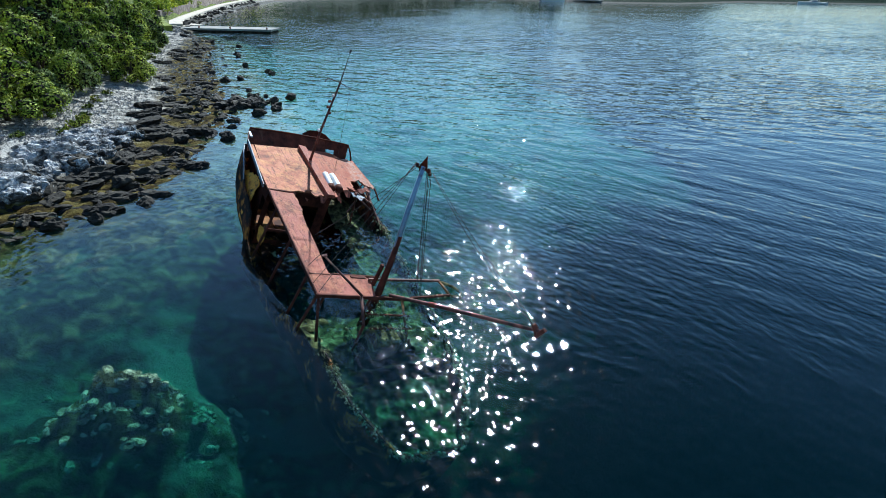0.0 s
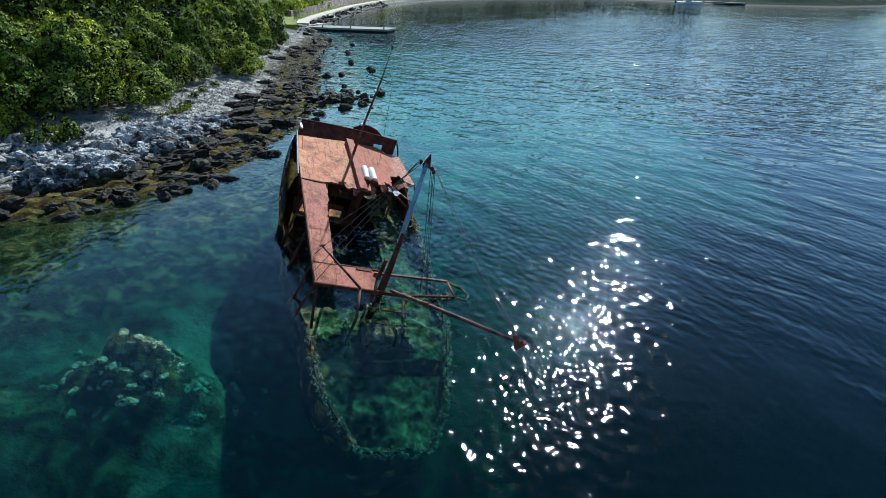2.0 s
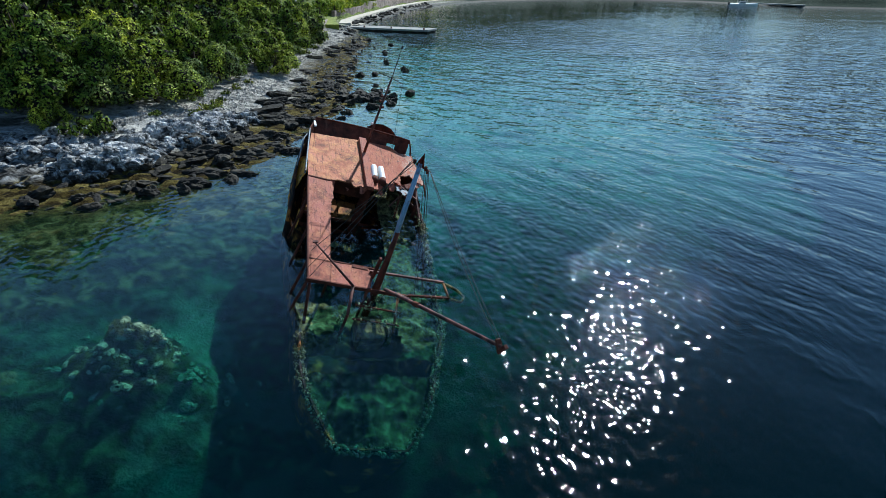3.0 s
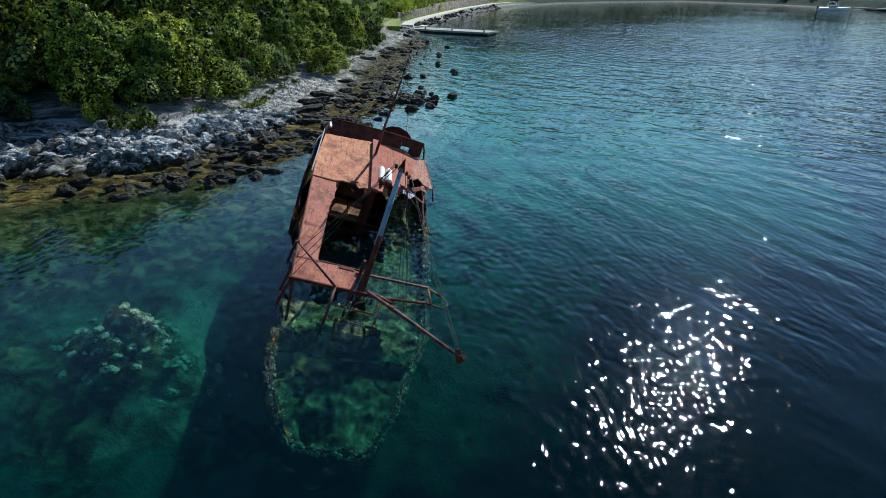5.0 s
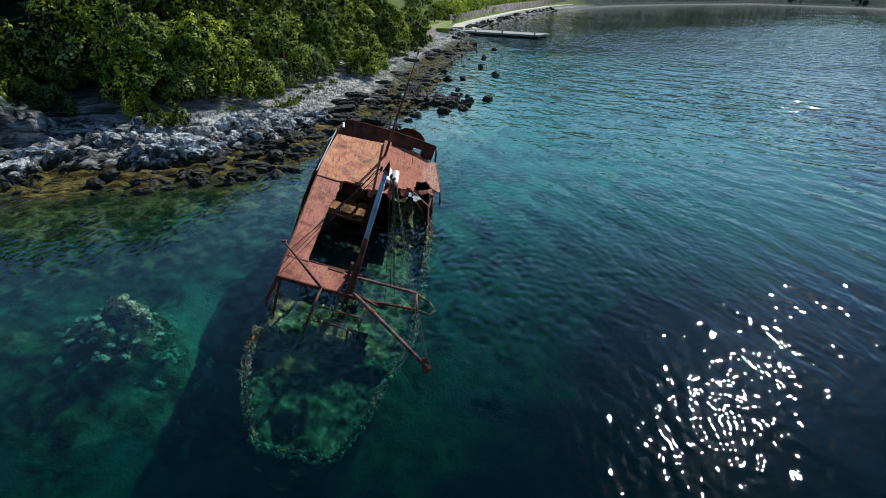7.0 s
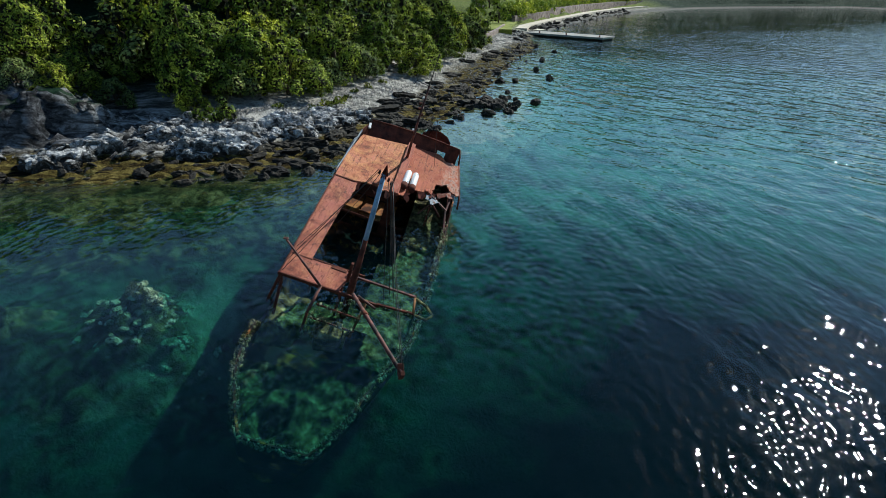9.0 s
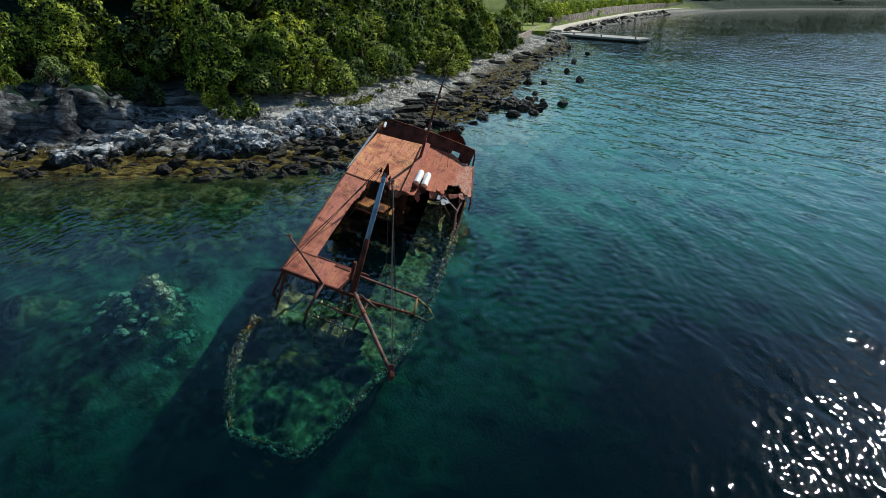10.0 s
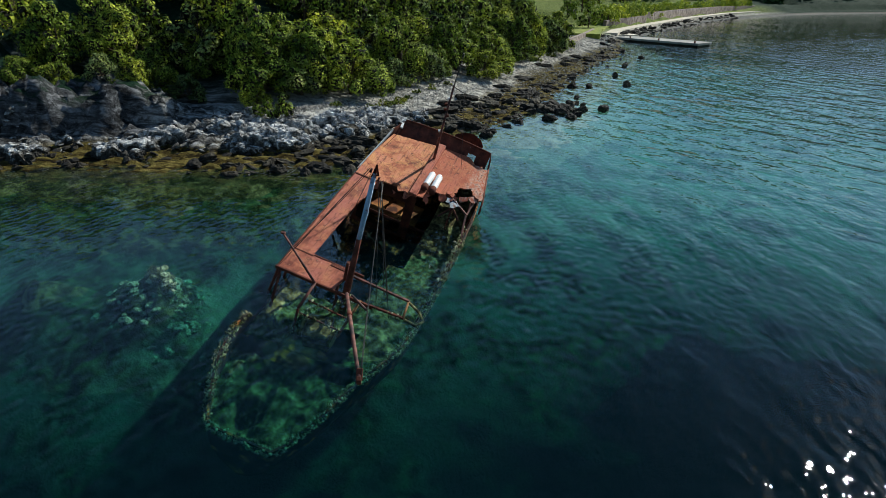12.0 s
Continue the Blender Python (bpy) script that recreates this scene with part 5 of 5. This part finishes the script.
ROCK_L = [rock_mesh("rubble_stone", 20 + s, ROCK_WHITE, 0.6, 2 if s < 2 else 1) for s in range(8)]
for i in range(900):                      # broken limestone above the algae shelf, in ledges
    u = rr.triangular(-12, 36, 8)
    x, y, ix, iy = along(u)
    ledge = rr.choice((4.4, 5.6, 6.8, 7.8)) if u > 7 else rr.choice((3.2, 3.9, 4.4))
    d = ledge + rr.gauss(0, 0.5) + 1.0 * noise.noise((u * 0.35, ledge, 2))
    x, y = x + ix * d, y + iy * d
    if u < 8 and rr.random() < 0.7:
        continue
    z, _ = ground_at(x, y)
    if i < 80:
        s = rr.triangular(0.18, 0.6, 0.28)
        put_rock(rr.choice(ROCK_W), x, y, z + 0.05 * s, s, "pale grey jagged limestone block on the shore", "limestone blocks", rr)
    else:
        add_rubble(x, y, z, rr.triangular(0.06, 0.34, 0.13), rr)


def outcrop_mesh(seed, material, fine):
    """A craggy bedrock outcrop with ridges and deep clefts."""
    bm = bmesh.new()
    bmesh.ops.create_icosphere(bm, subdivisions=fine, radius=1.0)
    off = Vector((seed * 5.3, seed * 2.9, seed * 1.7))
    for v in bm.verts:
        d = v.co.normalized()
        reach, amp, freq = 0.92 + 0.4 * noise.noise(d * 1.3 + off), 0.28, 1.6
        for _ in range(5):
            reach += amp * (0.55 - 1.9 * abs(noise.noise(Vector((d.x * freq * 1.3, d.y * freq, d.z * freq * 0.8)) + off)))
            amp, freq = amp * 0.5, freq * 2.0
        z = d.z * reach
        v.co = Vector((d.x * reach * 1.5, d.y * reach * 0.85, 1.05 * (z if z < 0.5 else 0.5 + 0.6 * (z - 0.5))))
    me = bpy.data.meshes.new("rock_outcrop")
    bm.to_mesh(me)
    bm.free()
    me.materials.append(material)
    return me


OUTCROP = [outcrop_mesh(k, ROCK_WHITE, 5) for k in range(1, 7)]
OUTCROP_WET = [outcrop_mesh(k, ROCK_DARK, 4) for k in range(7, 11)]
spots = [(-26.4, 17.0, 1.1), (-25.9, 18.6, 1.25), (-26.0, 20.0, 1.0), (-25.2, 17.6, 0.7), (-28.6, 12.6, 0.7), (-29.6, 13.2, 0.8), (-30.3, 11.8, 0.7)]
for i in range(58):                       # bedrock ledges between the algae shelf and the beach
    u = rr.uniform(11.5, 32)
    x, y, ix, iy = along(u)
    d = rr.uniform(4.0, 6.3) + (0.5 if u > 20 else 0) + 0.5 * noise.noise((u * 0.4, 1.0, 6.0))
    spots.append((x + ix * d, y + iy * d, rr.triangular(0.35, 1.0, 0.5) * (1.0 if u < 24 else 0.75)))
for x, y, s in spots:
    z, _ = ground_at(x, y)
    a = math.degrees(math.atan2(4.1, 3.6)) + rr.gauss(0, 22)
    ob = new("rock_outcrop", rr.choice(OUTCROP))
    ob.matrix_basis = pose(x, y, z - 0.06 * s, rr.uniform(-10, 10), rr.uniform(-8, 8), a) @ Matrix.Diagonal((s * rr.uniform(0.8, 1.2), s * rr.uniform(0.8, 1.2), s * rr.uniform(0.8, 1.3), 1))
    tagged(ob, "craggy grey limestone outcrop with dark clefts on the shore", "rock", "limestone outcrops")
wet = [(-19.6, 39.0, 0.8), (-18.0, 38.9, 0.7), (-16.6, 38.6, 0.6), (-14.2, 31.8, 0.55), (-14.9, 30.3, 0.45), (-15.8, 29.2, 0.5), (-14.4, 27.0, 0.5), (-15.5, 24.6, 0.6), (-15.8, 26.2, 0.5), (-22.0, 41.4, 0.6), (-22.8, 44.5, 0.7)]
for i in range(64):                       # low dark ledges and boulders along the water's edge
    u = rr.uniform(18, 84)
    x, y, ix, iy = along(u)
    d = rr.triangular(0.2, 6.0, 3.2)
    wet.append((x + ix * d, y + iy * d, rr.triangular(0.3, 0.95, 0.45)))
for x, y, s in wet:
    z, _ = ground_at(x, y)
    ob = new("rock_outcrop", rr.choice(OUTCROP_WET))
    ob.matrix_basis = pose(x, y, max(z, -0.1) - 0.1 * s, rr.uniform(-8, 8), rr.uniform(-8, 8), 55 + rr.gauss(0, 30)) @ Matrix.Diagonal((s * rr.uniform(0.8, 1.3), s * rr.uniform(0.8, 1.1), s * rr.uniform(0.6, 1.0), 1))
    tagged(ob, "low black weed-stained rock at the edge of the water", "rock", "wet ledges")
far_start = (len(rubble_v), len(rubble_f))
for i in range(900):                      # dark wet rocks at the waterline
    u = rr.uniform(-10, 118)
    x, y, ix, iy = along(u)
    if u > 28 and noise.noise((u * 0.22, 3.0, 1.0)) < rr.uniform(-0.5, 0.5):
        continue
    if u < 12 and rr.random() < 0.65:
        continue
    d = rr.triangular(-1.2, 5.0, 1.0) if u < 30 else rr.triangular(-2.5, 4.0, 1.5)
    x, y = x + ix * d, y + iy * d
    z, _ = ground_at(x, y)
    if i < 130:
        s = rr.triangular(0.2, 0.75, 0.32)
        put_rock(rr.choice(ROCK_D), x, y, max(z, -0.25) + 0.02, s, "dark wet rock at the waterline", "waterline rocks", rr)
    else:
        add_rubble(x, y, max(z, -0.3), rr.triangular(0.08, 0.32, 0.15), rr)
for i in range(420):                      # dark stones under the far path
    u = rr.uniform(118, 270)
    x, y, ix, iy = along(u)
    d = rr.triangular(-1.5, 3.0, 0.8)
    x, y = x + ix * d, y + iy * d
    z, _ = ground_at(x, y)
    add_rubble(x, y, max(z, -0.2), rr.triangular(0.2, 0.9, 0.4), rr)
far_v, far_f = rubble_v[far_start[0]:], [tuple(i - far_start[0] for i in p) for p in rubble_f[far_start[1]:]]
del rubble_v[far_start[0]:], rubble_f[far_start[1]:]
rme = bpy.data.meshes.new("rubble")
rme.from_pydata(rubble_v, [], rubble_f)
rme.materials.append(ROCK_WHITE)
tagged(new("rubble", rme), "broken limestone rubble on the shore, black near the water", "rubble", kind="stuff")
rubble_v, rubble_f = far_v, far_f
for i in range(900):                      # dark broken ledges on the algae shelf
    u = rr.uniform(-12, 44)
    x, y, ix, iy = along(u)
    d = rr.choice((0.4, 1.6, 3.0, 3.9, 4.8)) + 0.9 * noise.noise((u * 0.3, 4.0, 2)) + rr.gauss(0, 0.3)
    if noise.noise((u * 0.5, d * 0.6, 9)) < (0.2 if u < 14 else -0.05):
        continue
    x, y = x + ix * d, y + iy * d
    z, _ = ground_at(x, y)
    add_rubble(x, y, max(z, -0.2) - 0.03, rr.triangular(0.1, 0.5, 0.2), rr)
lme = bpy.data.meshes.new("rubble")
lme.from_pydata(rubble_v, [], rubble_f)
lme.materials.append(ROCK_DARK)
tagged(new("rubble", lme), "dark wet stones and broken ledges along the waterline", "rubble", kind="stuff")
offshore = [(-13.9, 52.3, 0.45), (-14.4, 37.8, 0.5), (-15.0, 39.0, 0.4), (-19.2, 65.8, 0.45), (-20.0, 67.2, 0.4), (-24.0, 71.5, 0.5), (-22.5, 60.5, 0.55), (-21.5, 62.0, 0.4), (-27.5, 80.0, 0.5), (-28.5, 82.0, 0.4), (-31.0, 91.0, 0.5)]
offshore += [(-16.8 + rr.gauss(0, 1.6), 49.4 + rr.gauss(0, 2.3), rr.triangular(0.2, 0.8, 0.35)) for _ in range(46)]
for x, y, s in offshore:
    put_rock(rr.choice(ROCK_D), x, y, 0.05, s, "dark rock standing out of the water", "offshore rocks", rr)

ROCK_R = [rock_mesh("reef_stone", s, ROCK_REEF, 0.8) for s in range(30, 34)]
for i in range(290):                      # weedy stones of the sunken reef
    x, y = -8.7 + rr.gauss(0, 1.25), 13.0 + rr.gauss(0, 0.8)
    z, _ = ground_at(x, y)
    ob = put_rock(rr.choice(ROCK_R), x, y, min(z, -0.32) - 0.03, rr.triangular(0.04, 0.2, 0.08), "weed-covered stone of the sunken reef", "reef stones", rr)
    ob.name = "reef_stone"

# pebbles of the upper beach, one sheet of many
pv, pf = [], []
for i in range(13000):
    u = rr.uniform(8, 115)
    x, y, ix, iy = along(u)
    d = rr.triangular(5.0, 11.5, 9.0) if u < 45 else rr.uniform(0.5, 9.0)
    x, y = x + ix * d, y + iy * d
    if ((x + 22.3) / 1.7) ** 2 + ((y - 30) / 4.2) ** 2 < 0.8 and rr.random() < 0.85:
        continue
    z, _ = ground_at(x, y)
    s = rr.triangular(0.03, 0.2, 0.05)
    a = rr.uniform(0, 6.28)
    base = len(pv)
    for k in range(5):
        q = a + k * 1.2566
        pv.append((x + s * math.cos(q) * rr.uniform(0.7, 1.2), y + s * math.sin(q) * rr.uniform(0.7, 1.2), z - 0.03))
    pv.append((x + 0.3 * s, y, z + s * 0.5))
    pv.append((x - 0.35 * s, y + 0.2 * s, z + s * 0.45))
    pf += [(base + k, base + (k + 1) % 5, base + 5 + (k > 2)) for k in range(5)] + [(base + 3, base + 6, base + 5), (base, base + 5, base + 6)]
pme = bpy.data.meshes.new("pebbles")
pme.from_pydata(pv, [], pf)
pme.materials.append(PEBBLE)
tagged(new("pebbles", pme), "grey pebbles and stones of the upper beach", "pebbles", kind="stuff")


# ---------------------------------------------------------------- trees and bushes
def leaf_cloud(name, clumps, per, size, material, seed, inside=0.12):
    """Many small leaf blades on the outside of a set of clumps (x, y, z, radius), with near-black blades within that
    paint the crown's inner shade.
    """
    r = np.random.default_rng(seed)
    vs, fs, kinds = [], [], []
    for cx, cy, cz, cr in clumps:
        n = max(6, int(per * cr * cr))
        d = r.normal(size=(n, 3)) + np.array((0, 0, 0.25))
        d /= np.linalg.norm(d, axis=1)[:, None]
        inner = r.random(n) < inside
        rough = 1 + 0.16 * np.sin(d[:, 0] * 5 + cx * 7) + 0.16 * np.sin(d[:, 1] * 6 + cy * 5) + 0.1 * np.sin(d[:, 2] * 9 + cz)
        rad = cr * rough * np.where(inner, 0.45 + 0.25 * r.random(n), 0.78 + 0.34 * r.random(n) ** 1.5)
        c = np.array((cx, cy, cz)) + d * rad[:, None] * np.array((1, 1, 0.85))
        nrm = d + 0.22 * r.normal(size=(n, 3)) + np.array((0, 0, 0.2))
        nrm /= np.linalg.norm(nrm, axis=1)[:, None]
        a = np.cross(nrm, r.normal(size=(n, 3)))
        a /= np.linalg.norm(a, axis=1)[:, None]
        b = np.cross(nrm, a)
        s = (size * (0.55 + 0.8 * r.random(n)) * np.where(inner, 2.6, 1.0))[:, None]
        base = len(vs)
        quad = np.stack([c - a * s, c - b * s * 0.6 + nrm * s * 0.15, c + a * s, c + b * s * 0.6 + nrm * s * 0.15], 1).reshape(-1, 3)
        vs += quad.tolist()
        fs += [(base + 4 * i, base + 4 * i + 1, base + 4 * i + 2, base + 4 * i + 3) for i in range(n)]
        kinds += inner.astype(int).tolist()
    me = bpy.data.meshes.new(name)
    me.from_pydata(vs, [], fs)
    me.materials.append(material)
    me.materials.append(CROWN_SHADE)
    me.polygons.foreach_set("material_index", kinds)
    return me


def tree(kind, label, h, w, n_clumps, per, size, material, seed, inside=0.12):
    """An evergreen of rounded leaf clumps standing apart on a dome, with a trunk and limbs."""
    r = random.Random(seed)
    ob = thing(kind, label, kind.replace("_", " "))
    clumps = []
    bm = bmesh.new()
    tube_into(bm, [(0, 0, -0.6), (0.1, 0.05, h * 0.25), (0.0, 0.15, h * 0.55)], [0.16, 0.12, 0.07], 7)
    for i in range(n_clumps):
        a, t = i * 2.399 + r.uniform(-0.5, 0.5), (i + r.random()) / n_clumps
        zz = h * (0.16 + 0.76 * t)
        reach = w * math.sqrt(max(0.03, 1.0 - max(0.0, t - 0.2) / 0.8)) * r.uniform(0.55, 1.0)
        c = (reach * math.cos(a), reach * math.sin(a), zz + r.uniform(-0.3, 0.3))
        clumps.append((*c, r.triangular(0.13, 0.4, 0.21) * w * (1.1 - 0.35 * t)))
        if i % 3 == 0:
            tube_into(bm, [(0.05, 0.08, h * 0.25 + 0.1 * i / n_clumps), (c[0] * 0.5, c[1] * 0.5, zz * 0.8), c], [0.06, 0.04, 0.015], 5)
    part("trunk", bm, BARK, ob)
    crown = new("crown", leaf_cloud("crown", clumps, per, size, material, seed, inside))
    crown.parent = ob
    return ob


front = [tree("maquis_tree", "dense dark green evergreen shrub tree on the shore slope", h, w, int(n * 0.62), 1000, 0.072, mt, s) for h, w, n, mt, s in
         ((3.6, 1.9, 64, LEAF, 1), (4.4, 1.9, 70, LEAF, 2), (3.2, 1.7, 58, LEAF_OLIVE, 3), (4.0, 2.1, 64, LEAF, 4), (2.9, 1.8, 58, LEAF_BRIGHT, 5))]
back = [tree("maquis_tree", "dense dark green evergreen tree in the wood", h, w, n // 2, 280, 0.13, mt, s) for h, w, n, mt, s in
        ((4.8, 2.3, 54, LEAF, 11), (5.6, 2.4, 58, LEAF, 12), (4.3, 2.1, 50, LEAF_OLIVE, 13), (4.6, 2.4, 54, LEAF_BRIGHT, 14))]
bush = [tree("bush", "small yellow-green bush among the rocks", h, w, n // 2, 1300, 0.06, LEAF_YELLOW, s) for h, w, n, s in ((1.0, 1.0, 26, 21), (0.7, 0.9, 24, 22))]
sunny = [front[0], front[1], front[2], front[3], tree("maquis_tree", "bright green sunlit evergreen shrub tree above the beach", 3.8, 1.9, 40, 1000, 0.072, LEAF_BRIGHT, 6)]
used = set()


def plant(protos, x, y, z, s, r):
    k = r.randrange(len(protos))
    m = pose(x, y, z, r.uniform(-5, 5), r.uniform(-5, 5), r.uniform(0, 360))
    p = protos[k]
    if id(p) not in used:
        used.add(id(p))
        p.matrix_basis = m
        p.scale = (s, s, s * r.uniform(0.85, 1.15))
        return
    ob = copy_thing(p, m)
    ob.scale = (s, s, s * r.uniform(0.85, 1.15))


tr_ = random.Random(31)
for u10 in range(-120, 1150, 27):            # the first rows behind the beach
    u = u10 / 10
    for row in range(3):
        x, y, ix, iy = along(u + tr_.uniform(-0.8, 0.8))
        d = (9.6 if u < 6 else 11.4 if u < 11 else 13.2 if u < 30 else 11.4 if u < 50 else 8.0) + row * 3.2 + tr_.uniform(-0.7, 0.7)
        x, y = x + ix * d, y + iy * d
        if y > 86:
            continue
        z, _ = ground_at(x, y)
        if tr_.random() < 0.1:
            continue
        plant(back if row == 2 else front[:4] if u < 8 else sunny, x, y, z - 0.3, (tr_.uniform(0.5, 0.75) if row == 0 else tr_.uniform(0.7, 1.3)) if u < 11 else tr_.uniform(0.55, 1.4), tr_)
for i in range(420):                      # the wood on the slope
    x, y = tr_.uniform(-95, -24), tr_.uniform(-8, 97)
    z, d = ground_at(x, y)
    if d < (18 if y < 80 else 15) or d > 52:
        continue
    plant(back, x, y, z - 0.3, tr_.uniform(0.8, 1.25), tr_)
for x, y, s in ((-24.1, 26.9, 1.6), (-25.2, 28.2, 0.6), (-23.9, 31.8, 0.5), (-23.1, 34.2, 0.4), (-23.2, 34.9, 0.45), (-23.3, 35.6, 0.5), (-23.4, 36.3, 0.5), (-23.6, 37.0, 0.5), (-23.8, 37.7, 0.5), (-24.1, 38.5, 0.45), (-24.5, 39.3, 0.45), (-25.2, 41.0, 0.45), (-26.1, 43.6, 0.5), (-26.6, 46.0, 0.5), (-28.5, 54.0, 0.6), (-29.3, 56.0, 0.7), (-34.5, 70.0, 0.8), (-36.5, 76.0, 0.8)):
    z, _ = ground_at(x, y)
    plant(bush, x, y, z - 0.1, s, tr_)

for i, p in enumerate([p for p in front + back + bush if id(p) not in used]):    # the rest stand deep in the wood
    plant([p], -38.0 - 3 * i, 42.0 + 4 * i, ground_at(-38.0 - 3 * i, 42.0 + 4 * i)[0] - 0.3, 0.9, tr_)

hedge = [tree("hedge_bush", "rounded green garden hedge bush above the wall", h, w, n, 110, 0.2, LEAF_BRIGHT, s, 0.0) for h, w, n, s in ((2.2, 1.9, 12, 41), (2.8, 2.2, 12, 42))]
for i in range(110):
    t = i / 109 * 6.0
    k = min(5, int(t))
    a, b = PATH[k + 1], PATH[min(7, k + 2)]
    f = t - k
    x, y = a[0] + (b[0] - a[0]) * f - 3.9 - 5.0 * tr_.random() ** 2, a[1] + (b[1] - a[1]) * f
    if 127 < y < 262:
        plant(hedge, x, y, ground_at(x, y)[0] - 0.3, tr_.uniform(0.8, 1.3), tr_)
garden = [tree("garden_tree", "round light green garden tree on the lawn", 5.0, 2.2, 20, 160, 0.18, LEAF_BRIGHT, 51, 0.03)]
for x, y, s in ((-57.5, 117.5, 1.0), (-66, 122, 1.1), (-74, 140, 1.2), (-90, 190, 1.4), (-96, 230, 1.3), (-84, 160, 1.3), (-78, 148, 1.0), (-100, 205, 1.4)):
    plant(garden, x, y, ground_at(x, y)[0] - 0.2, s, tr_)

# the far wood round the bay, one mass of foliage
fw = random.Random(91)
masses = []
while len(masses) < 900:
    az, far = radians(fw.uniform(-27, 10)), fw.uniform(150, 560)
    x, y = far * math.sin(az), far * math.cos(az)
    z, d = ground_at(x, y)
    if d > (14 if y > 285 else 30) and d < 190:
        masses.append((x, y, z + 1.5, fw.uniform(2.6, 4.6)))
wood = new("far_wood", leaf_cloud("far_wood", masses, 3.4, 1.25, LEAF_FAR, 92, 0.0))
tagged(wood, "dark green woods on the hills round the bay", "woods", kind="stuff")
